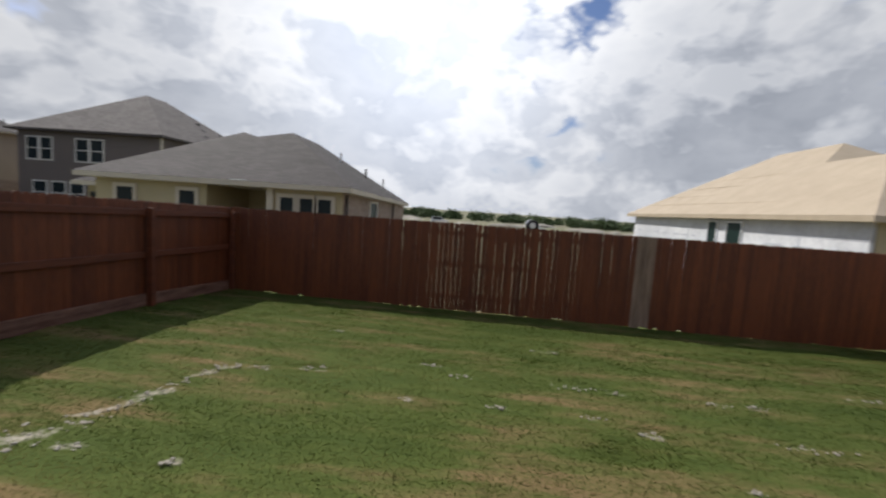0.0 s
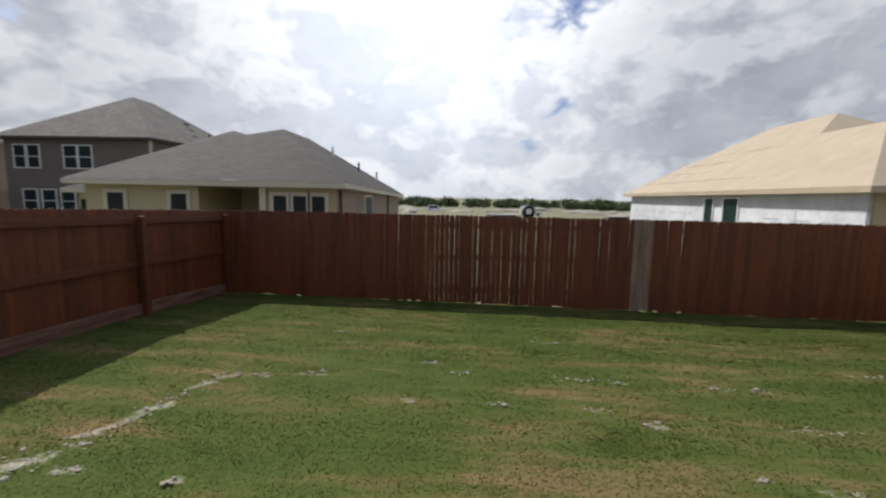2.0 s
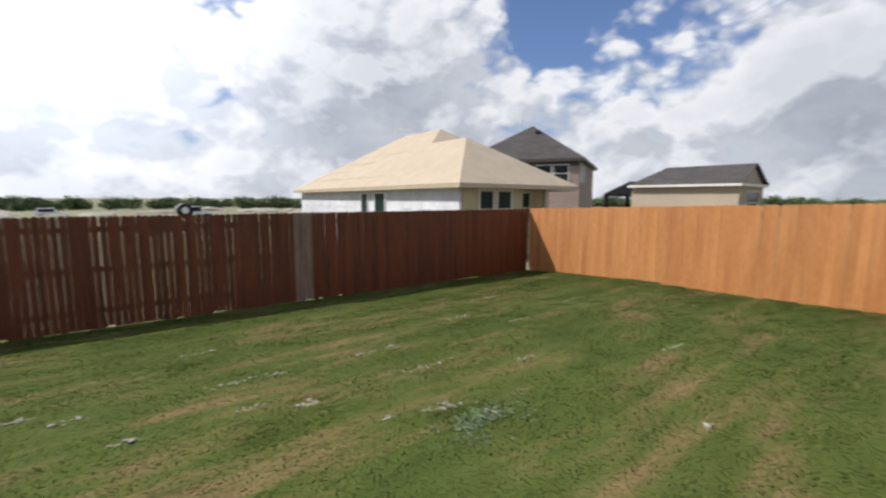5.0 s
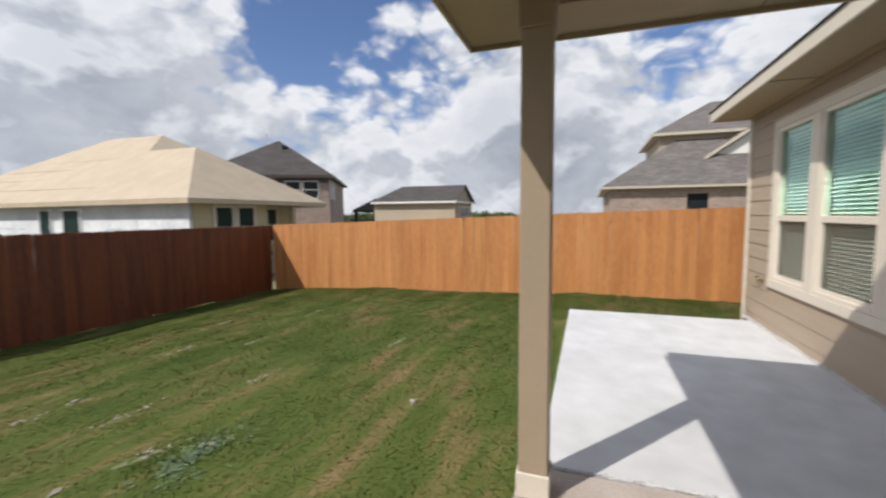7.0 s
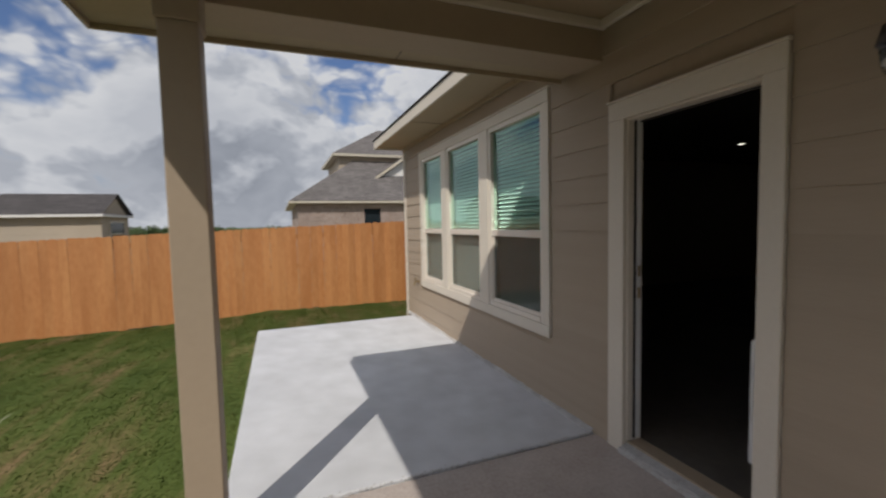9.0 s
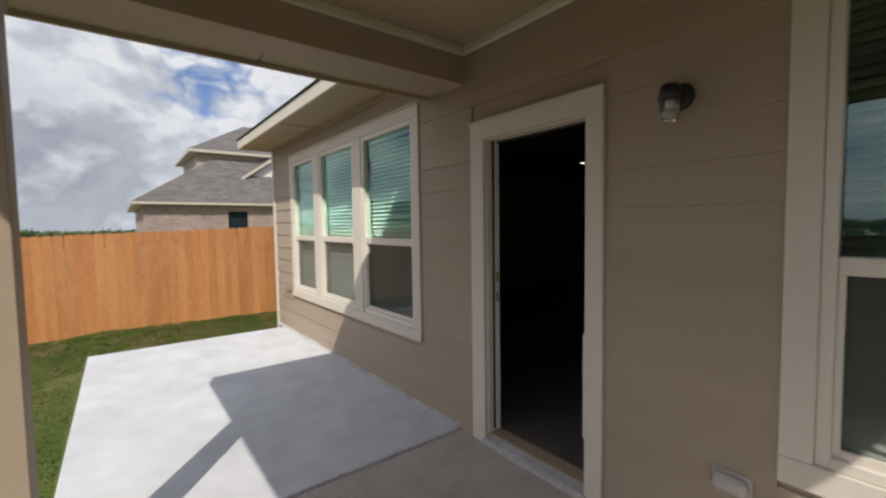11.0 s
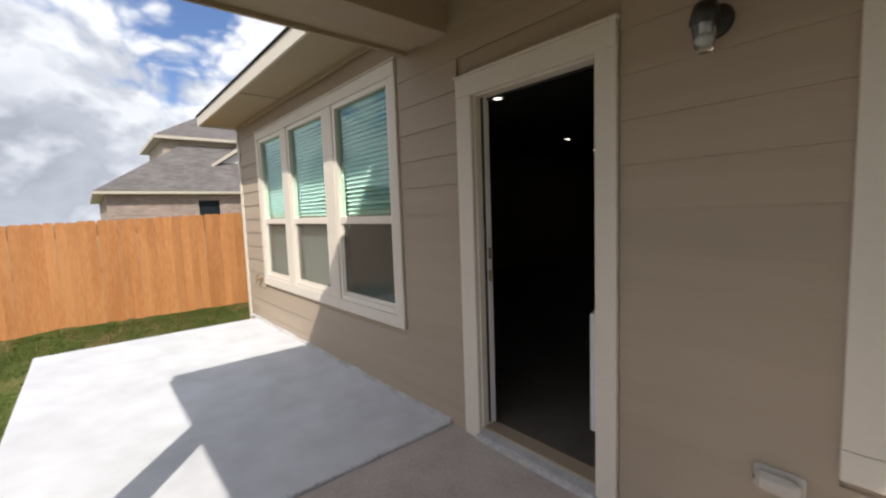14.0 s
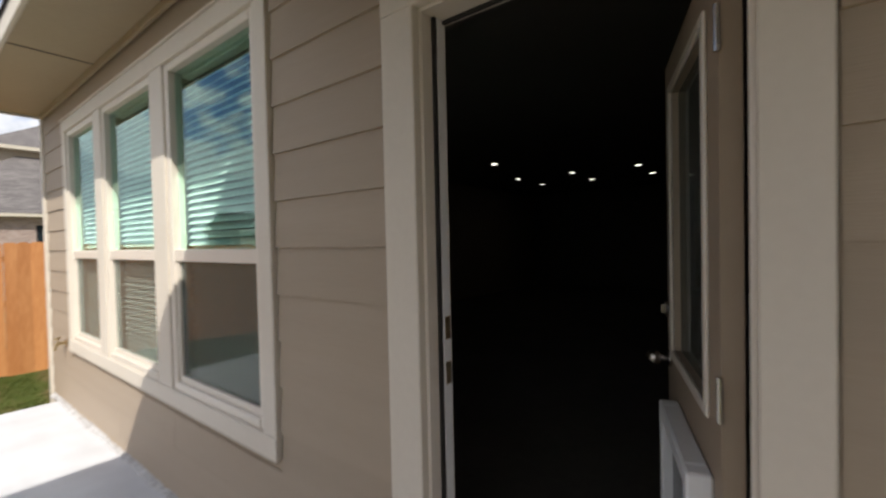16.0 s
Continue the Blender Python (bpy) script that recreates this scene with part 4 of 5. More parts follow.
build_door()
structure(box_part("corner_trim", (CORNER - .075, -.012, -.1, CORNER + .004, .022, WALL_TOP - .005), TRIM, bevel=.003))
structure(box_part("corner_trim", (CORNER, -.10, -.1, CORNER + .022, -.0125, WALL_TOP - .005), TRIM, bevel=.003))

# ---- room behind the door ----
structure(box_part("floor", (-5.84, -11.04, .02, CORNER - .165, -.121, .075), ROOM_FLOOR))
structure(box_part("ceiling", (-5.84, -11.04, 2.76, CORNER - .165, -.121, 2.85), ROOM_WALL_DIM))
structure(box_part("wall_partition", (-5.8, -4.4, .086, -1.35, -4.28, 2.758), ROOM_WALL_DIM))


def can_light(x, y):
    c = empty("ceiling_can_light", x, y, 2.76, label="small round recessed ceiling light, switched on", category="ceiling light", group="recessed lights of the room")
    bm = bmesh.new()
    add_rod(bm, (0, 0, -.008), (0, 0, -.0005), .078, .085, 24)
    part("trim_ring", bm, WHITE, c)
    bm = bmesh.new()
    add_rod(bm, (0, 0, -.011), (0, 0, -.0085), .046, None, 20)
    part("lens", bm, LAMP, c)


LAMP = bpy.data.materials.new("lamp_lens")
LAMP.use_nodes = True
LAMP.node_tree.nodes["Principled BSDF"].inputs["Emission Color"].default_value = (1, 0.93, 0.82, 1)
LAMP.node_tree.nodes["Principled BSDF"].inputs["Emission Strength"].default_value = 3.0
for cx, cy in ((2.75, -5.4), (3.3, -7.35), (3.3, -8.6), (2.1, -7.35), (2.1, -8.6), (.87, -7.35), (.87, -8.6), (1.47, -2.0)):
    can_light(cx, cy)


# ---- the porch roof and the eaves ----
def build_porch():
    yb0, yb1 = 2.31, 2.48
    xi, xb, xo, yo = .080, .34, .50, 2.90      # inner and outer face of the side beam, outer edges of the overhang
    zb, zs, zf = 2.560, 2.563, 2.535           # undersides: beams, boxed overhang, fascia
    structure(box_part("ceiling_porch", (-3.05, .0, BM_TOP, xi - .001, yb0, BM_TOP + .03), SOFFIT))
    structure(boxes_part("beam_side", [(xi, -.004, zb, xb, yb1, 2.95)], TAUPE, bevel=.003))
    structure(boxes_part("beam_far_side", [(-3.315, -.004, zb, -3.051, yb1, 2.95)], TAUPE, bevel=.003))
    structure(boxes_part("beam_front", [(-3.05, yb0, zb, xi - .001, yb1, 2.95)], TAUPE, bevel=.003))
    # crown round the ceiling
    for n, d in (("trim_side", (xi - .035, .0, BM_TOP - .055, xi - .001, yb0 - .036, BM_TOP - .001)), ("trim_wall", (-3.04, .0095, BM_TOP - .055, xi - .036, .045, BM_TOP - .001)), ("trim_front", (-3.04, yb0 - .035, BM_TOP - .055, xi - .001, yb0 - .001, BM_TOP - .001))):
        structure(box_part(n, d, TRIM, bevel=.004))
    # boxed overhang
    structure(boxes_part("soffit_porch", [(xb + .001, .50, zs, xo - .023, yo - .023, zs + .014), (-3.42, yb1 + .001, zs, xb, yo - .023, zs + .014), (xb + .001, .03, zs, xo - .023, .499, zs + .014), (-3.42, .03, zs, -3.316, 2.48, zs + .014)], SOFFIT))
    for d in ((-.62, yb1 + .004, -.614, yo - .026), (-1.9, yb1 + .004, -1.894, yo - .026), (xb + .004, 1.30, xo - .026, 1.306)):
        structure(box_part("soffit_joint", (d[0], d[1], zs - .0035, d[2], d[3], zs - .0003), DARK_FASCIA))
    structure(box_part("fascia_porch_side", (xo - .022, .02, zf, xo, yo, zf + .16), SOFFIT, bevel=.002))
    structure(box_part("fascia_porch_front", (-3.421, yo - .022, zf, xo - .023, yo, zf + .16), SOFFIT, bevel=.002))
    structure(box_part("fascia_porch_far", (-3.444, .02, zf, -3.422, yo, zf + .16), SOFFIT, bevel=.002))
    # shingled hip above
    x0, x1, y1, z0, z1 = -3.48, xo + .035, yo + .035, 2.672, 2.697
    faces_part("roof_porch", [(x0, y1, z0), (x1, y1, z0), (x1, -.3, z0), (x0, -.3, z0), (-1.51, 1.1, 3.45), (-1.51, -2.0, 3.5), (x0, y1, z1), (x1, y1, z1), (x1, -.3, z1), (x0, -.3, z1)],
               [(6, 7, 4), (7, 8, 5, 4), (9, 6, 4, 5), (0, 1, 7, 6), (1, 2, 8, 7), (3, 0, 6, 9)], ROOF)
    structure(bpy.data.objects["roof_porch"])
    post = empty("porch_post", -.075, 2.393, 0, label="square taupe porch post with cream base on the patio slab", category="post")
    for n, d, m in (("shaft", (-.075, -.075, .13, .075, .075, 2.37), TAUPE), ("base_trim", (-.086, -.086, -.003, .086, .086, .13), TRIM), ("cap_trim", (-.084, -.084, 2.37, .084, .084, zb - .001), TAUPE)):
        box_part(n, d, m, post, .004)
    copy_thing(post, pose(-3.18, 2.393, 0))
    # main eave
    structure(box_part("soffit_main", (.501, .0, 2.785, 4.85, .478, 2.797), SOFFIT))
    structure(box_part("soffit_main", (-6.4, .0, 2.785, -3.445, .478, 2.797), SOFFIT))
    structure(box_part("fascia_main", (-6.4, .479, 2.765, -3.482, .503, 2.895), TRIM, bevel=.003))
    structure(box_part("soffit_joint", (2.9, .02, 2.781, 2.912, .478, 2.7848), DARK_FASCIA))
    structure(box_part("trim_frieze", (.505, .012, 2.735, CORNER - .08, .034, 2.784), SOFFIT, bevel=.003))
    structure(box_part("fascia_main", (.536, .479, 2.765, 4.872, .503, 2.895), TRIM, bevel=.003))
    structure(box_part("fascia_end", (4.851, -11.2, 2.765, 4.873, .478, 2.895), TRIM, bevel=.003))
    structure(faces_part("roof_main", [(-6.5, .52, 2.910), (4.89, .52, 2.910), (4.89, -12, 2.910), (-6.5, -12, 2.910), (-1, -5.7, 5.6), (.8, -5.7, 5.6), (-6.5, .52, 2.897), (4.89, .52, 2.897), (4.89, -12, 2.897)],
                         [(0, 1, 5, 4), (1, 2, 5), (2, 3, 4, 5), (3, 0, 4), (6, 7, 1, 0), (7, 8, 2, 1)], ROOF))


build_porch()


def wall_lamp():
    w = empty("wall_lantern", -1.40, .008, 2.11, label="black wall lantern with clear glass jar on taupe siding", category="wall lamp")
    bm = bmesh.new()
    add_rod(bm, (0, 0, 0), (0, .02, 0), .062, .055, 24)
    part("backplate", bm, BLACK, w, "", True)
    bm = bmesh.new()
    add_rod(bm, (0, .018, 0), (0, .10, .012), .013)
    part("arm", bm, BLACK, w)
    bm = bmesh.new()
    add_rod(bm, (0, .10, -.028), (0, .10, .035), .050, .036, 20)
    part("cap", bm, BLACK, w, "", True)
    bm = bmesh.new()
    bmesh.ops.create_cone(bm, cap_ends=False, segments=20, radius1=.030, radius2=.044, depth=.085, matrix=Matrix.Translation((0, .10, -.071)))
    bmesh.ops.create_cone(bm, cap_ends=True, segments=20, radius1=.022, radius2=.030, depth=.014, matrix=Matrix.Translation((0, .10, -.1205)))
    ob = part("glass_jar", bm, PANE_CLEAR, w, "clear glass jar", True)
    ob.visible_shadow = False
    bm = bmesh.new()
    bmesh.ops.create_uvsphere(bm, u_segments=12, v_segments=8, radius=.022, matrix=Matrix.Translation((0, .10, -.085)))
    add_rod(bm, (0, .10, -.065), (0, .10, -.028), .012)
    part("bulb", bm, WHITE, w, "unlit frosted bulb", True)


def outlet_box():
    o = empty("outdoor_outlet", -1.635, .008, .452, label="grey weatherproof outdoor outlet cover low on the siding", category="outlet")
    box_part("mounting_plate", (-.075, 0, -.045, .075, .012, .045), OUTLET, o, .005)
    box_part("bubble_cover", (-.064, .0125, -.036, .064, .056, .036), OUTLET, o, .018)
    box_part("latch", (.0625, .02, -.008, .070, .034, .008), BLACK, o, .002)


def spigot():
    s = empty("hose_bib", 4.13, .008, .60, label="brass hose bib with a round handle on the siding", category="tap")
    bm = bmesh.new()
    add_rod(bm, (0, 0, 0), (0, .006, 0), .03)
    part("flange", bm, BRASS, s)
    bm = bmesh.new()
    add_rod(bm, (0, .006, 0), (0, .07, 0), .013)
    add_rod(bm, (0, .065, .004), (0, .085, -.055), .011)
    part("body", bm, BRASS, s)
    bm = bmesh.new()
    add_rod(bm, (0, .05, .008), (0, .062, .045), .006)
    part("stem", bm, BRASS, s)
    bm = bmesh.new()
    add_rod(bm, (0, .062, .045), (0, .066, .056), .028, None, 10)
    part("handle", bm, BRASS, s)


wall_lamp()
outlet_box()
spigot()


# ---- neighbouring houses ----
def window_far(parent, corner, across, w, z0, z1, frame_m=WHITE_FASCIA, pane_m=None, rail=True, trim=.07):
    """A framed window on a wall: corner and direction of the wall in plan; it stands proud of it."""
    ax = Vector(across).normalized()
    out = Vector((ax.y, -ax.x))
    win = new("window")
    win.parent = parent
    c = Vector(corner)
    rot = math.atan2(ax.y, ax.x)
    win.matrix_basis = Matrix.Translation((c.x, c.y, 0)) @ Matrix.Rotation(rot, 4, "Z")
    bm = bmesh.new()
    t = trim
    for d in ((-t, -.05, z0 - t, 0, .02, z1 + t), (w, -.05, z0 - t, w + t, .02, z1 + t), (0, -.05, z1, w, .02, z1 + t), (0, -.05, z0 - t, w, .02, z0)):
        add_box(bm, *d)
    if rail:
        add_box(bm, 0, -.035, (z0 + z1) / 2 - .025, w, .02, (z0 + z1) / 2 + .025)
    part("frame", bm, frame_m, win)
    box_part("pane", (0, -.02, z0, w, .01, z1), pane_m or PANE_FAR, win)
    del out
    return win


def roof_body(name, verts, faces, m, parent, fascia_m, eave_loop, drop=.16):
    """A roof of flat faces, with a fascia board under the loop of its eaves."""
    faces_part(name, verts, faces, m, parent)
    pts = [Vector(verts[i]) for i in eave_loop]
    bm = bmesh.new()
    n = len(pts)
    top = [bm.verts.new(p - Vector((0, 0, .006))) for p in pts]
    low = [bm.verts.new(p - Vector((0, 0, drop))) for p in pts]
    for i in range(n):
        bm.faces.new((top[i], top[(i + 1) % n], low[(i + 1) % n], low[i]))
    bm.faces.new(low)
    bmesh.ops.recalc_face_normals(bm, faces=bm.faces)
    part("fascia", bm, fascia_m, parent)


def vent_pipe(parent, x, y, z, m=None, h=.45):
    bm = bmesh.new()
    add_rod(bm, (x, y, z - .2), (x, y, z + h), .05, None, 8)
    part("vent_pipe", bm, m or WHITE_FASCIA, parent)


def roof_vent(parent, x, y, z):
    box_part("roof_vent", (x - .25, y - .25, z - .1, x + .25, y + .25, z + .16), BLACK, parent, .03)


def house_single():
    h = empty("single_storey_house", -10.7, 21.8, -1.5, label="low house with pale yellow siding, brick side, dark shingle roof", category="house")
    h.location = (0, 0, 0)
    z0, ze = -1.6, 1.80
    boxes_part("wall", [(-14.85, 15.6, z0, -11.12, 27.9, ze), (-9.0, 15.6, z0, -6.72, 15.75, ze), (-11.12, 18.2, z0, -9.0, 18.4, ze), (-9.0, 15.75, z0, -8.85, 18.3, ze)], YELLOW, h)
    box_part("brick_wall", (-6.87, 15.75, z0, -6.70, 28.0, ze), BRICK, h, 0, "brown brick side wall")
    box_part("rear_wall", (-14.8, 27.91, z0, -6.88, 28.0, ze), BRICK, h)
    box_part("porch_post", (-9.10, 15.5, z0, -8.90, 15.58, ze), FASCIA, h)
    v = [(-15.25, 15.2, 1.92), (-6.3, 15.2, 1.92), (-6.45, 28.4, 1.64), (-15.25, 28.4, 1.64), (-11.1, 22, 4.5), (-11.1, 25.2, 4.5), (-13.45, 22, 4.4), (-13.45, 25.2, 4.4), (-12.4, 21.2, 4.12), (-12.4, 25.6, 4.12)]
    roof_body("roof", v, [(0, 1, 4, 8, 6), (1, 2, 5, 4), (3, 0, 6, 7), (2, 3, 7, 9, 5), (4, 5, 9, 8), (6, 8, 9, 7)], ROOF, h, FASCIA, (0, 1, 2, 3))
    for x, w in ((-14.1, .55), (-12.0, .52), (-8.68, .42), (-8.05, .42), (-7.46, .42)):
        window_far(h, (x, 15.59), (1, 0), w, -.2, 1.50, FASCIA, None, False, .12)
    window_far(h, (-10.0, 18.19), (1, 0), .9, .2, 1.3, FASCIA, GREEN)
    window_far(h, (-6.695, 19.3), (0, 1), 1.2, .1, 1.5, WHITE_FASCIA, GREEN)
    box_part("downspout", (-6.69, 15.9, z0, -6.61, 15.98, 1.70), DARK_FASCIA, h)
    box_part("downspout", (-6.69, 24.2, z0, -6.61, 24.28, 1.65), DARK_FASCIA, h)
    vent_pipe(h, -9.0, 22.6, 3.55, h=.25)
    # added metal strip that imitates a sun glint on the roof edge
    box_part("glint_strip", (-10.15, 15.165, 1.915, -9.62, 15.27, 1.95), STEEL, h, .004, "metal strip added to stand for a glint at the eave")
    vent_pipe(h, -7.6, 22.0, 2.85, DARK_FASCIA, .2)
    vent_pipe(h, -7.2, 24.0, 2.55, h=.2)
    # lean-to wing behind on the other side
    boxes_part("wing_wall", [(-17.0, 17.6, z0, -14.9, 24.0, 1.5)], YELLOW, h)
    roof_body("wing_roof", [(-17.3, 17.2, 1.62), (-14.6, 17.2, 1.62), (-14.6, 24.4, 1.62), (-17.3, 24.4, 1.62), (-14.9, 19.0, 2.6), (-14.9, 23.4, 2.6)], [(0, 1, 4), (1, 2, 5, 4), (2, 3, 5), (3, 0, 4, 5)], ROOF, h, FASCIA, (0, 1, 2, 3))
    for i in range(4):
        window_far(h, (-16.85 + i * .48, 17.59), (1, 0), .40, -.2, 1.2, DARK_FASCIA, None, False, .03)


def two_storey(name, label, x0, y0, x1, y1, ze, zr, wall_m, front_windows, side_windows, along="y", low_m=None, zlow=None, base=-1.8):
    h = empty(name, 0, 0, 0, label=label, category="house")
    if low_m:
        box_part("wall", (x0, y0, zlow, x1, y1, ze), wall_m, h)
        box_part("lower_wall", (x0 - .03, y0 - .03, base, x1 + .03, y1 + .03, zlow), low_m, h)
    else:
        box_part("wall", (x0, y0, base, x1, y1, ze), wall_m, h)
    o = .45
    hw = min(x1 - x0, y1 - y0) / 2 + o
    X0, Y0, X1, Y1 = x0 - o, y0 - o, x1 + o, y1 + o
    if along == "y":
        r0, r1 = ((x0 + x1) / 2, Y0 + hw, zr), ((x0 + x1) / 2, max(Y1 - hw, Y0 + hw + .3), zr)
        f = [(0, 1, 4), (1, 2, 5, 4), (2, 3, 5), (3, 0, 4, 5)]
    else:
        r0, r1 = (X0 + hw, (y0 + y1) / 2, zr), (max(X1 - hw, X0 + hw + .3), (y0 + y1) / 2, zr)
        f = [(0, 1, 5, 4), (1, 2, 5), (2, 3, 4, 5), (3, 0, 4)]
    roof_body("roof", [(X0, Y0, ze), (X1, Y0, ze), (X1, Y1, ze), (X0, Y1, ze), r0, r1], f, ROOF_LIGHT, h, DARK_FASCIA if wall_m is BROWN else FASCIA, (0, 1, 2, 3), .14)
    for x, z_0, z_1, w in front_windows:
        window_far(h, (x, y0 - .005), (1, 0), w, z_0, z_1)
    for y, z_0, z_1, w in side_windows:
        window_far(h, (x1 + .005, y), (0, 1), w, z_0, z_1)
    return h


def houses():
    house_single()
    b = two_storey("two_storey_house", "tall house with dark taupe siding, white windows, grey shingle roof", -32.7, 29, -22.8, 41, 4.9, 8.5, BROWN,
                   [(-32.0, 2.95, 4.35, .75), (-31.05, 2.95, 4.35, .75), (-28.6, 2.95, 4.35, .85), (-27.6, 2.95, 4.35, .85), (-31.6, .1, 1.5, .9), (-30.3, .1, 1.5, .9), (-29.0, .1, 1.5, .9), (-26.6, .1, 1.5, .8), (-25.4, .1, 1.5, .8)], [])
    box_part("corner_board", (-22.83, 28.9, -1.8, -22.68, 29.02, 4.75), FASCIA, b)
    for x, y, z in ((-28.6, 33.4, 7.7), (-26.2, 35.2, 7.2), (-25.4, 34.0, 6.6), (-24.8, 36.0, 6.3), (-24.4, 33.4, 5.9), (-23.9, 35.0, 5.7), (-24.2, 37.4, 5.9), (-25.6, 36.6, 6.9)):
        roof_vent(b, x, y, z)
    vent_pipe(b, -22.9, 35.5, 5.2, BLACK, .9)
    f = two_storey("two_storey_house", "tall house with buff siding over brick, grey shingle roof", -46, 19.0, -36.2, 32.3, 4.85, 8.6, BUFF, [],
                   [(20.0, 2.9, 4.4, .8), (21.0, 2.9, 4.4, .8), (24.9, 2.9, 4.4, .95), (27.2, 2.9, 4.3, .9), (28.3, 2.9, 4.3, .9), (22.0, -.4, 1.1, 1.4), (24.0, -.4, 1.1, 1.4)], "y", BRICK, 1.4)
    box_part("porch_roof", (-36.1, 19.0, 1.55, -33.8, 28.6, 1.8), ROOF, f)
    vent_pipe(f, -37.5, 28.0, 5.9, BLACK, .7)
    vent_pipe(f, -36.6, 31.5, 5.2, BLACK, .5)
    roof_vent(f, -38.4, 24.0, 6.9)


def house_under_construction():
    h = empty("house_under_construction", 0, 0, 0, label="unfinished house with bare board roof, white wrap and green windows", category="house")
    z0, ze = -1.5, 1.95
    # top band of the wrapped wall, its grey standing for the eave's shadow
    box_part("wall", (8.3, 14.76, .9 + .45, 8.42, 31.2, ze), WRAP_SHADED, h, 0, "house wrap coloured grey for the eave's shade")
    box_part("wrapped_wall", (8.285, 14.75, z0, 8.41, 31.2, 1.345), WRAP, h, 0, "white house wrap")
    boxes_part("front_wall", [(8.425, 14.7, z0, 11.9, 14.85, ze), (11.9, 15.9, z0, 15.0, 16.05, ze), (11.75, 14.86, z0, 11.89, 15.89, ze)], YELLOW, h)
    box_part("rear_wall", (8.43, 31.05, z0, 18.3, 31.2, ze), WRAP, h)
    box_part("side_wall", (15.0, 16.06, z0, 15.15, 31.0, ze), WRAP, h)
    box_part("porch_post", (13.45, 14.68, z0, 13.65, 14.88, ze), OSB, h)
    v = [(7.9, 14.3, 2.08), (15.5, 14.3, 2.08), (15.5, 16.7, 2.08), (18.8, 16.7, 2.08), (18.8, 31.7, 2.0), (7.9, 31.7, 2.0), (11.5, 17.98, 4.41), (11.7, 21.0, 4.44), (13.3, 22.2, 5.5), (13.3, 26.0, 5.5)]
    roof_body("roof", v, [(0, 6, 7, 8, 9, 5), (0, 1, 6), (1, 2, 7, 6), (2, 3, 8, 7), (3, 4, 9, 8), (4, 5, 9)], OSB, h, OSB, (0, 1, 2, 3, 4, 5), .17)
    for y0, y1, zz in ((21.9, 22.55, .55), (20.2, 21.15, -.2)):
        window_far(h, (8.28, y1), (0, -1), y1 - y0, zz, 1.72, WRAP, GREEN, False, .06)
    for x, w in ((9.3, .72), (10.32, .76)):
        window_far(h, (x, 14.69), (1, 0), w, .35, 1.78, FASCIA, GREEN, True, .12)
    for x, w in ((12.1, .72), (12.98, .76)):
        window_far(h, (x, 15.89), (1, 0), w, .35, 1.75, FASCIA, GREEN, True, .12)
    # the wrap's printed rows and its taped joints
    rng = random.Random(9)
    for z in (-.25, .16, .57, .98):
        y = 15.0
        while y < 30.6:
            y2 = y + rng.uniform(.25, .9)
            if not (21.6 < y2 and y < 22.9) and not (19.9 < y2 and y < 21.4):
                box_part("printed_mark", (8.281, y, z, 8.2845, y2, z + rng.choice((.03, .06))), PRINT, h, label="faint grey printed mark")
            y = y2 + rng.uniform(.15, .7)
    for y in (17.2, 24.3, 27.6):
        box_part("tape", (8.2795, y, -1.4, 8.2848, y + .06, 1.34), PRINT, h, label="grey joint tape")
    # sheathing seams
    bm = bmesh.new()
    for k in range(1, 7):
        t = k / 6.5
        z = 2.1 + 3.2 * t
        x = 7.9 + (z - 2.08) / .62
        y0 = 14.3 + (z - 2.08) * 1.48 if z < 4.44 else 21.0 + (z - 4.46) * 1.2
        add_box(bm, x - .01, y0 + .2, z - .006, x + .008, 31.2 - (z - 2.0) * 1.55, z + .004)
    part("sheathing_seams", bm, OSB_EDGE, h)


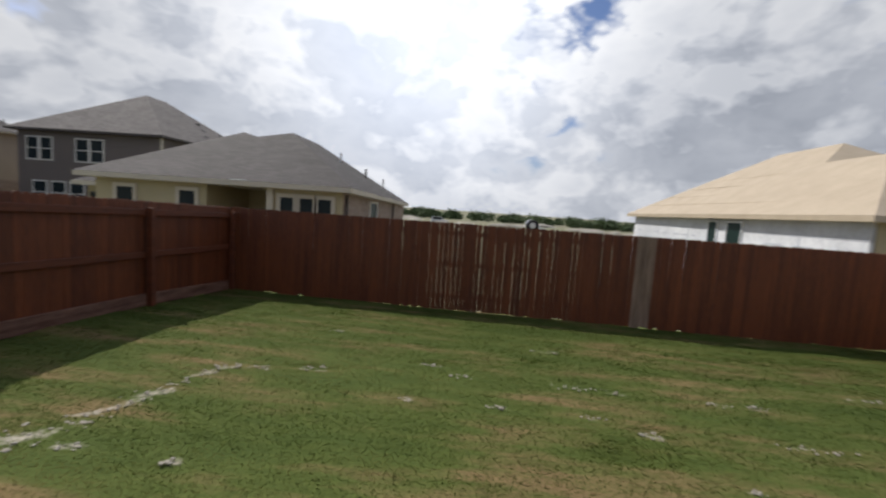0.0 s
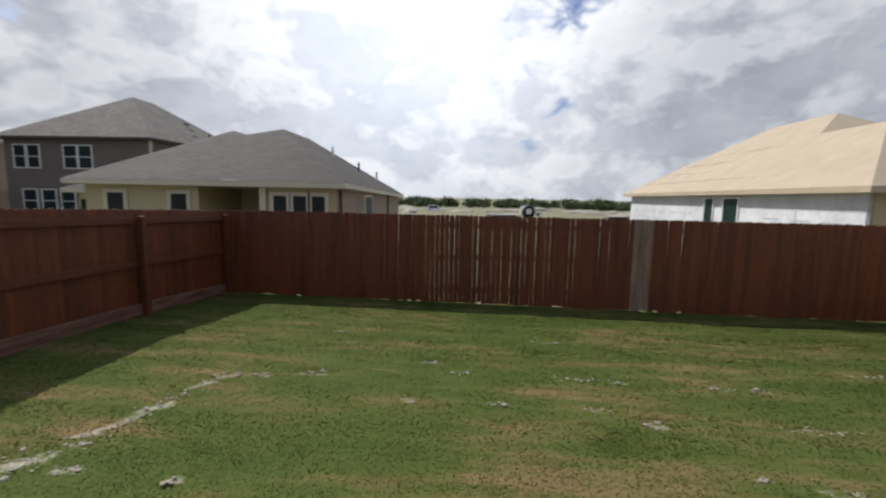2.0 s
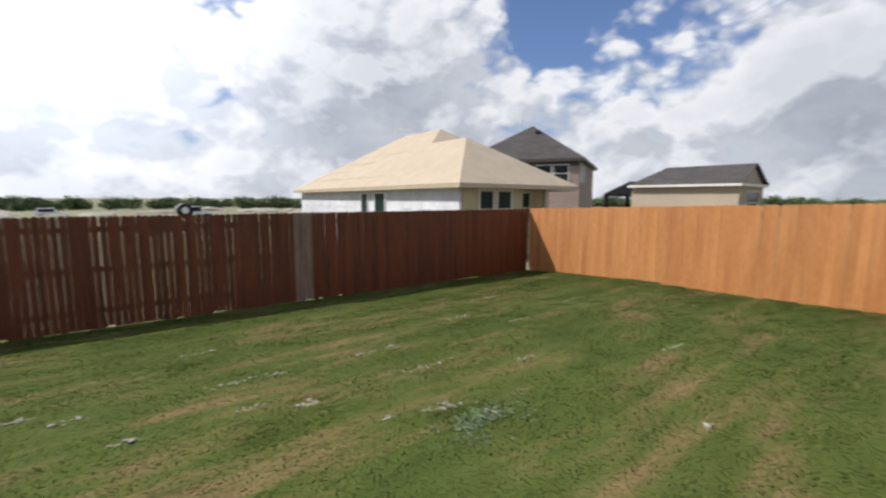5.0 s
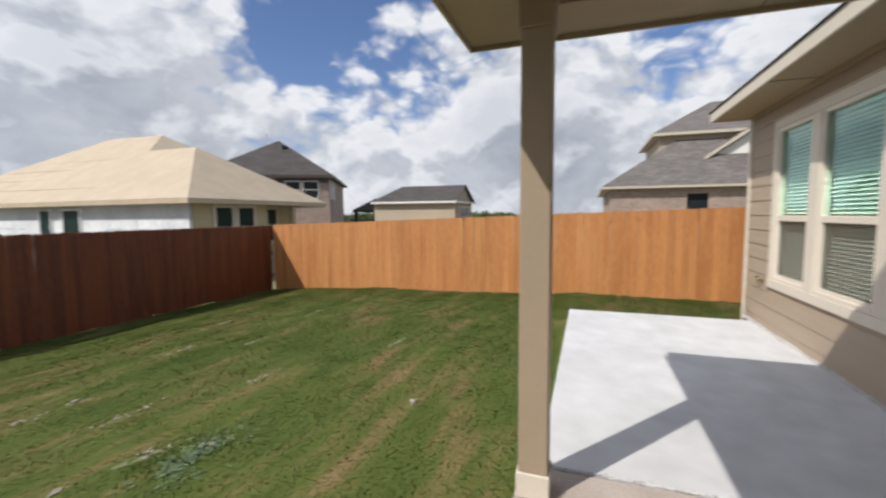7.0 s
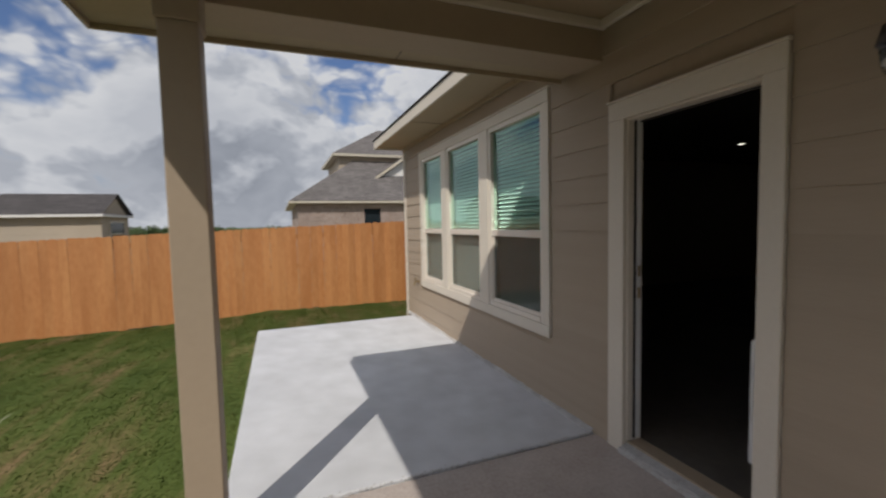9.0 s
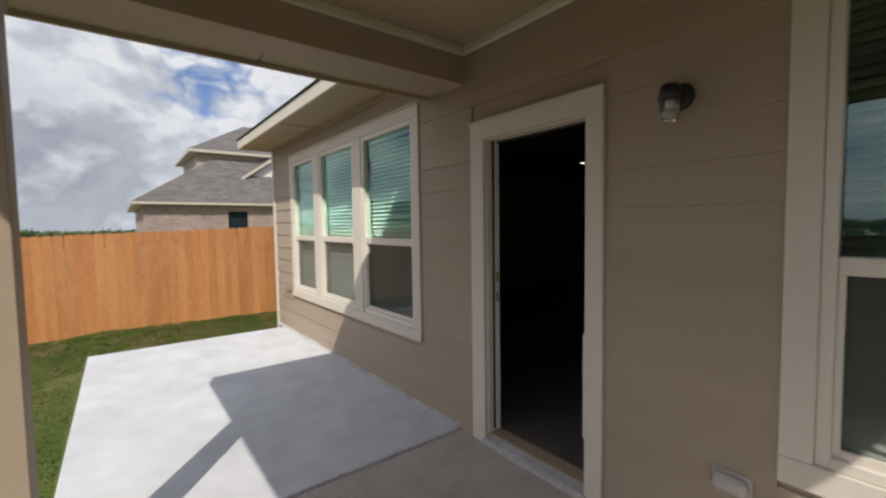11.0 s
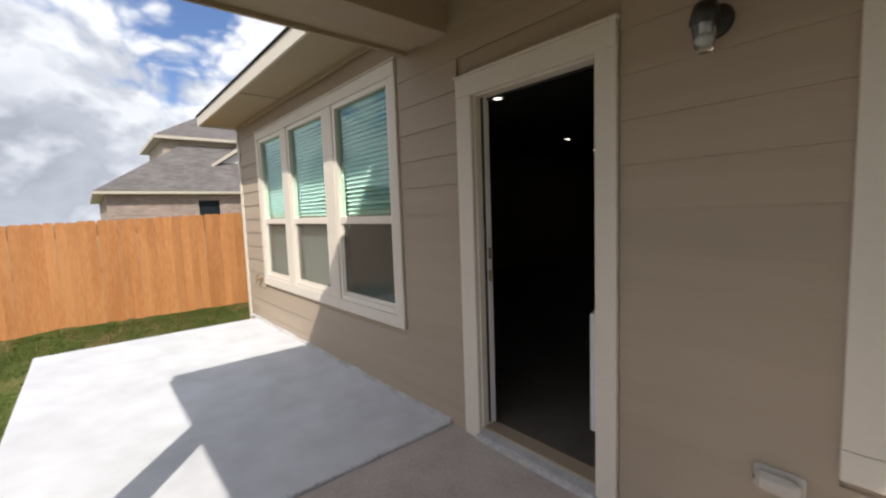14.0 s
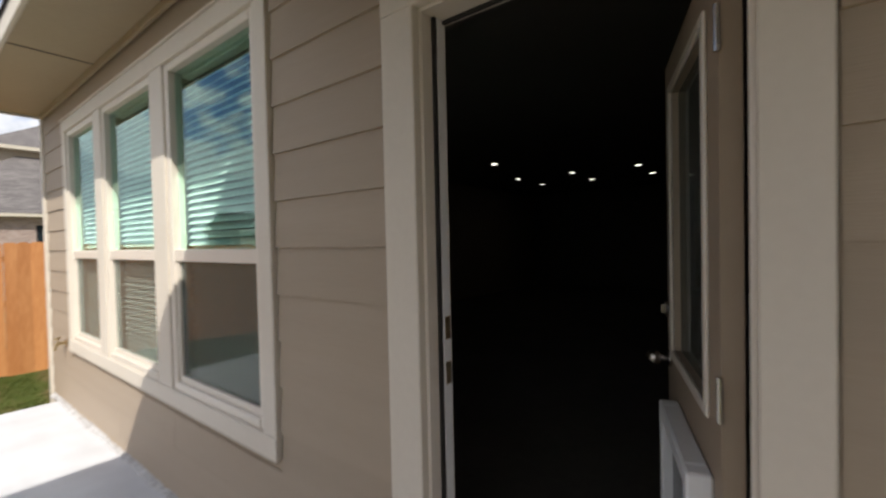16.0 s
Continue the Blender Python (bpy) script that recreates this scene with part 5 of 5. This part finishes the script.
def house_brick():
    """The rotated two-storey house, by its nearest eave corner."""
    h = empty("two_storey_house", 29.5, 23.1, 0, label="tall brick house with dark shingle roof behind the unfinished house", category="house")
    h.rotation_euler = (0, 0, radians(27))
    ze, zr = 4.95, 8.75
    box_part("wall", (.45, .45, 2.2, 13.5, 11, ze), BRICK_PINK, h)
    box_part("lower_wall", (.42, .42, -1.6, 13.5, 11, 2.2), BRICK_PINK, h)
    roof_body("roof", [(0, 0, ze), (14, 0, ze), (14, 11.5, ze), (0, 11.5, ze), (5.75, 5.75, zr), (8.25, 5.75, zr)], [(0, 1, 5, 4), (1, 2, 5), (2, 3, 4, 5), (3, 0, 4)], ROOF, h, DARK_FASCIA, (0, 1, 2, 3), .25)
    for y in (3.1, 1.6):
        window_far(h, (.44, y + 1.0), (0, -1), 1.2, 3.0, 4.4, WHITE_FASCIA, PANE_FAR)
    box_part("dark_siding", (.40, .5, 4.3, .44, 4.9, 4.7), DARK_FASCIA, h)
    for x in (1.4, 3.6):
        window_far(h, (x, .44), (1, 0), 1.0, 3.0, 4.4, WHITE_FASCIA)
    vent_pipe(h, 4.5, 6.6, 8.3, WHITE_FASCIA, .9)
    roof_vent(h, 4.3, 4.9, 7.9)
    g = empty("patio_canopy", 0, 0, 0, label="black hipped patio canopy on dark posts beside brick house", category="canopy")
    cx, cy = 31.5, 19.8
    v = [(cx - 1.8, cy - 1.5, 1.9), (cx + 2.0, cy - 1.5, 1.9), (cx + 2.0, cy + 1.6, 1.9), (cx - 1.8, cy + 1.6, 1.9), (cx - .6, cy, 2.9), (cx + .6, cy, 2.9)]
    roof_body("canopy_roof", v, [(0, 1, 5, 4), (1, 2, 5), (2, 3, 4, 5), (3, 0, 4)], CANOPY, g, CANOPY, (0, 1, 2, 3), .2)
    for x, y in ((cx - 1.6, cy - 1.3), (cx + 1.8, cy - 1.3), (cx - 1.6, cy + 1.4), (cx + 1.8, cy + 1.4)):
        z = float(ground_z(np.array(x), np.array(y)))
        box_part("leg", (x - .12, y - .12, z - .05, x + .12, y + .12, 1.75), CANOPY, g)


def shed():
    h = empty("garden_shed", 0, 0, 0, label="long low beige outbuilding with grey gable roof behind fence", category="shed")
    x0, x1, y0, y1, ze, zr = 17.0, 20.3, 8.1, 12.7, 2.05, 2.98
    box_part("wall", (x0 + .25, y0 + .15, -1.2, x1, y1 - .1, ze), BUFF, h)
    xm = (x0 + x1) / 2 + .1
    bm = bmesh.new()
    add_prism(bm, [(x0 + .25, ze + .002), (x1, ze + .002), (xm, zr - .06)], "y", y0 + .15, y0 + .25)
    part("gable", bm, BUFF, h)
    roof_body("roof", [(x0, y0, ze + .08), (x1 + .25, y0, ze + .08), (x1 + .25, y1, ze + .08), (x0, y1, ze + .08), (xm, y0, zr), (xm, y1 - 1.0, zr)], [(0, 4, 5, 3), (1, 2, 5, 4), (2, 3, 5)], ROOF, h, WHITE_FASCIA, (0, 1, 2, 3), .10)
    window_far(h, (x0 + 1.0, y0 + .14), (1, 0), 1.6, .9, 1.8, FASCIA, PANE_FAR)


def house_gabled():
    h = empty("gabled_brick_house", 0, 0, 0, label="brick house with layered grey shingle roofs and front gable", category="house")
    x0, ze = 21.9, 2.75
    boxes_part("wall", [(x0, -2.55, -1.4, x0 + .2, 1.05, ze), (x0, -12, -1.4, x0 + .2, -3.5, ze), (x0, -3.5, 2.42, x0 + .2, -2.55, ze), (x0, -3.5, -1.4, x0 + .2, -2.55, .9)], BRICK_PINK, h)
    box_part("end_wall", (x0 + .2, .85, -1.4, 33, 1.05, ze), BRICK_PINK, h)
    box_part("pane", (x0 + .1, -3.5, .9, x0 + .14, -2.55, 2.42), PANE_FAR, h)
    roof_body("roof", [(21.5, 1.5, 2.85), (21.5, -12, 2.85), (34, -12, 2.85), (34, 1.5, 2.85), (25.3, -2.7, 5.70), (30, -2.7, 5.70)], [(0, 4, 1), (1, 4, 5, 2), (2, 5, 3), (3, 5, 4, 0)], ROOF_LIGHT, h, FASCIA, (0, 1, 2, 3), .12)
    faces_part("lower_roof", [(21.5, 1.46, 2.87), (21.5, -12, 2.87), (25.3, -12, 5.72), (25.3, -2.72, 5.72)], [(0, 3, 2, 1)], ROOF_LIGHT, h)
    box_part("upper_wall", (25.1, -9, 3.6, 31, -1.65, 5.9), BUFF, h)
    roof_body("upper_roof", [(24.7, -1.25, 5.98), (24.7, -10, 5.98), (32.0, -10, 5.98), (32.0, -1.25, 5.98), (28.4, -4.9, 8.3), (28.4, -7.4, 8.3)], [(0, 4, 5, 1), (1, 5, 2), (2, 5, 4, 3), (3, 4, 0)], ROOF_LIGHT, h, FASCIA, (0, 1, 2, 3), .16)
    bm = bmesh.new()
    add_prism(bm, [(-4.0, 4.4), (-8.4, 4.4), (-6.2, 5.95)], "x", 23.7, 23.85)
    part("gable", bm, WHITE_FASCIA, h)
    bm = bmesh.new()
    for ya in (-3.6, -8.8):
        add_prism(bm, [(ya, 4.42), (-6.2, 6.22), (-6.2, 6.02), (ya, 4.22)], "x", 23.4, 23.5)
    part("gable_fascia", bm, FASCIA, h)
    faces_part("gable_roof", [(23.4, -3.6, 4.44), (23.4, -6.2, 6.24), (26.5, -6.2, 6.24), (26.5, -3.6, 4.44), (23.4, -8.8, 4.44), (26.5, -8.8, 4.44)], [(0, 3, 2, 1), (1, 2, 5, 4)], ROOF_LIGHT, h)


houses()
house_under_construction()
house_brick()
shed()
house_gabled()


# ---- the field and the distance ----
def car(x, y, turn, m, label, long=4.8, high=1.7):
    c = empty("parked_car", x, y, float(ground_z(np.array(x), np.array(y))), label=label, category="car")
    c.rotation_euler = (0, 0, radians(turn))
    bm = bmesh.new()
    add_prism(bm, [(-long / 2, .3), (long / 2, .3), (long / 2, .85), (long * .28, .98), (-long / 2, 1.0)], "y", -.9, .9)
    bmesh.ops.bevel(bm, geom=list(bm.edges), offset=.06, segments=2, affect="EDGES")
    part("body", bm, m, c)
    bm = bmesh.new()
    add_prism(bm, [(-long * .47, .95), (long * .26, .95), (long * .10, high), (-long * .42, high)], "y", -.78, .78)
    bmesh.ops.bevel(bm, geom=list(bm.edges), offset=.08, segments=2, affect="EDGES")
    part("cabin", bm, m, c)
    for s in (-.79, .765):
        box_part("window", (-long * .38, s, 1.05, long * .10, s + .025, high - .15), PANE_FAR, c)
    for wx in (-long * .3, long * .3):
        for s in (-.92, .70):
            bm = bmesh.new()
            add_rod(bm, (wx, s, .33), (wx, s + .22, .33), .33, None, 16)
            part("wheel", bm, RUBBER, c)


car(-11.5, 130, 5, CAR_WHITE, "white pickup parked far off on the pale field", 5.5, 1.9)
car(1.6, 44, 20, CAR_DARK, "dark car parked on the field behind the back fence", 4.8, 1.6)
car(19, 62, 0, CAR_DARK, "dark low car parked behind the back fence", 4.6, 1.4)
car(14, 110, 0, CAR_WHITE, "white van parked far off on the field", 5.5, 2.2)


def round_tank(x, y):
    z = float(ground_z(np.array(x), np.array(y)))
    t = empty("portable_drum", x, y, z, label="dark round drum with pale end on a stand behind fence", category="drum")
    h = 1.02 - z
    bm = bmesh.new()
    add_rod(bm, (0, -.3, h), (0, .3, h), .26, None, 24)
    bmesh.ops.bevel(bm, geom=list(bm.edges), offset=.02, segments=1, affect="EDGES")
    part("drum", bm, CAR_DARK, t)
    bm = bmesh.new()
    add_rod(bm, (0, -.315, h + .02), (0, -.302, h + .02), .12, None, 20)
    part("end_disc", bm, WHITE, t)
    for sx in (-.16, .16):
        box_part("leg", (sx - .03, -.2, -.03, sx + .03, .2, h - .18), BLACK, t)


round_tank(-.05, 20.5)


def mounds():
    bm = bmesh.new()
    rng = random.Random(21)
    for _ in range(26):
        x, y = rng.uniform(-40, 60), rng.uniform(85, 190)
        z = float(ground_z(np.array(x), np.array(y)))
        made = bmesh.ops.create_icosphere(bm, subdivisions=2, radius=1)
        s = (rng.uniform(2, 7), rng.uniform(1.5, 4), rng.uniform(.5, 1.5))
        for v in made["verts"]:
            k = 1 + .25 * noise.noise(v.co * 2 + Vector((x, y, 0)))
            v.co = Vector((x + v.co.x * s[0] * k, y + v.co.y * s[1] * k, z - .1 + max(v.co.z, -.1) * s[2] * k))
    tagged(part("gravel_mounds", bm, GRAVEL), "pale gravel and soil mounds on the open field", "gravel", kind="stuff")


def tree_line():
    """A far belt of small-leaved trees: many leaf clumps round each crown."""
    rng = np.random.default_rng(31)
    vs, n_trees = [], 420
    for i in range(n_trees):
        a = math.radians(rng.uniform(-14, 132))
        r = rng.uniform(225, 300)
        x, y = r * math.cos(a), r * math.sin(a)
        z = float(ground_z(np.array(x), np.array(y)))
        hgt = rng.uniform(3.0, 5.2) * (1.25 if rng.random() < .12 else 1)
        wid = hgt * rng.uniform(.55, 1.0)
        k = 260
        u = rng.normal(size=(k, 3))
        u /= np.linalg.norm(u, axis=1)[:, None]
        u *= rng.random((k, 1)) ** .4
        lump = 1 + .25 * np.sin(u[:, :1] * 5 + i) * np.cos(u[:, 1:2] * 4 + 2 * i)
        c = np.array([x, y, z + hgt * .55]) + u * lump * np.array([wid, wid, hgt * .52])
        t = rng.normal(size=(k, 3, 3)) * .5
        vs.append((c[:, None, :] + t).reshape(-1, 3))
    v = np.concatenate(vs)
    me = bpy.data.meshes.new("far_trees")
    me.from_pydata(v.tolist(), [], np.arange(len(v)).reshape(-1, 3).tolist())
    me.materials.append(LEAF)
    tagged(new("far_trees", me), "far belt of dark green trees along the horizon", "trees", kind="stuff")


mounds()
tree_line()
wf = empty("white_rail_fence", 0, 0, 0, label="long white fence far off beyond the brick house", category="fence")
for i in range(14):
    x = 60 + i * 4.0
    z = float(ground_z(np.array(x), np.array(46.0)))
    box_part("panel", (x, 46, z + .2, x + 3.9, 46.08, z + 2.0), WHITE, wf)
    box_part("post", (x - .1, 45.95, z, x, 46.13, z + 2.1), WHITE, wf)


def stones():
    """Clods and pale stones lying in the bare spots."""
    rng = random.Random(13)
    bm = bmesh.new()
    for cx, cy, rx, ry in BARE:
        for _ in range(int(90 * (rx * ry) ** .5) + 5):
            x, y = rng.gauss(cx, rx * .5), rng.gauss(cy, ry * .6)
            z = float(ground_z(np.array(x), np.array(y)))
            r = rng.uniform(.004, .014) * (2.0 if rng.random() < .06 else 1)
            made = bmesh.ops.create_icosphere(bm, subdivisions=1, radius=r)
            for v in made["verts"]:
                v.co = Vector((x + v.co.x * 1.3, y + v.co.y, z + .012 + v.co.z * .6)) + Vector((rng.uniform(-.2, .2) * r, rng.uniform(-.2, .2) * r, 0))
    tagged(part("stones", bm, STONE), "small pale caliche stones in the bare spots of the lawn", "stones", kind="stuff")


def weed_patch(x0, y0, rx, ry, count):
    """A low creeping weed: a mat of small blue-green leaves."""
    rng = np.random.default_rng(41)
    x, y = x0 + rx * .5 * rng.normal(size=count), y0 + ry * .5 * rng.normal(size=count)
    near = wander(x, y, 51, 9.0) + .35 * rng.normal(size=count) > -.1
    x, y = x[near], y[near]
    count = len(x)
    z = ground_z(x, y) + rng.uniform(.010, .026, count)
    t = rng.normal(size=(count, 3, 3)) * np.array([.013, .013, .006])
    v = (np.stack([x, y, z], -1)[:, None, :] + t).reshape(-1, 3)
    me = bpy.data.meshes.new("creeping_weed")
    me.from_pydata(v.tolist(), [], np.arange(len(v)).reshape(-1, 3).tolist())
    me.materials.append(WEED)
    tagged(new("creeping_weed", me), "mat of blue-green creeping weed in the lawn", "weed", kind="stuff")


weed_patch(-.12, 4.78, .44, .26, 1300)
stones()
build_grass()
lay_siding()
fill_fences()
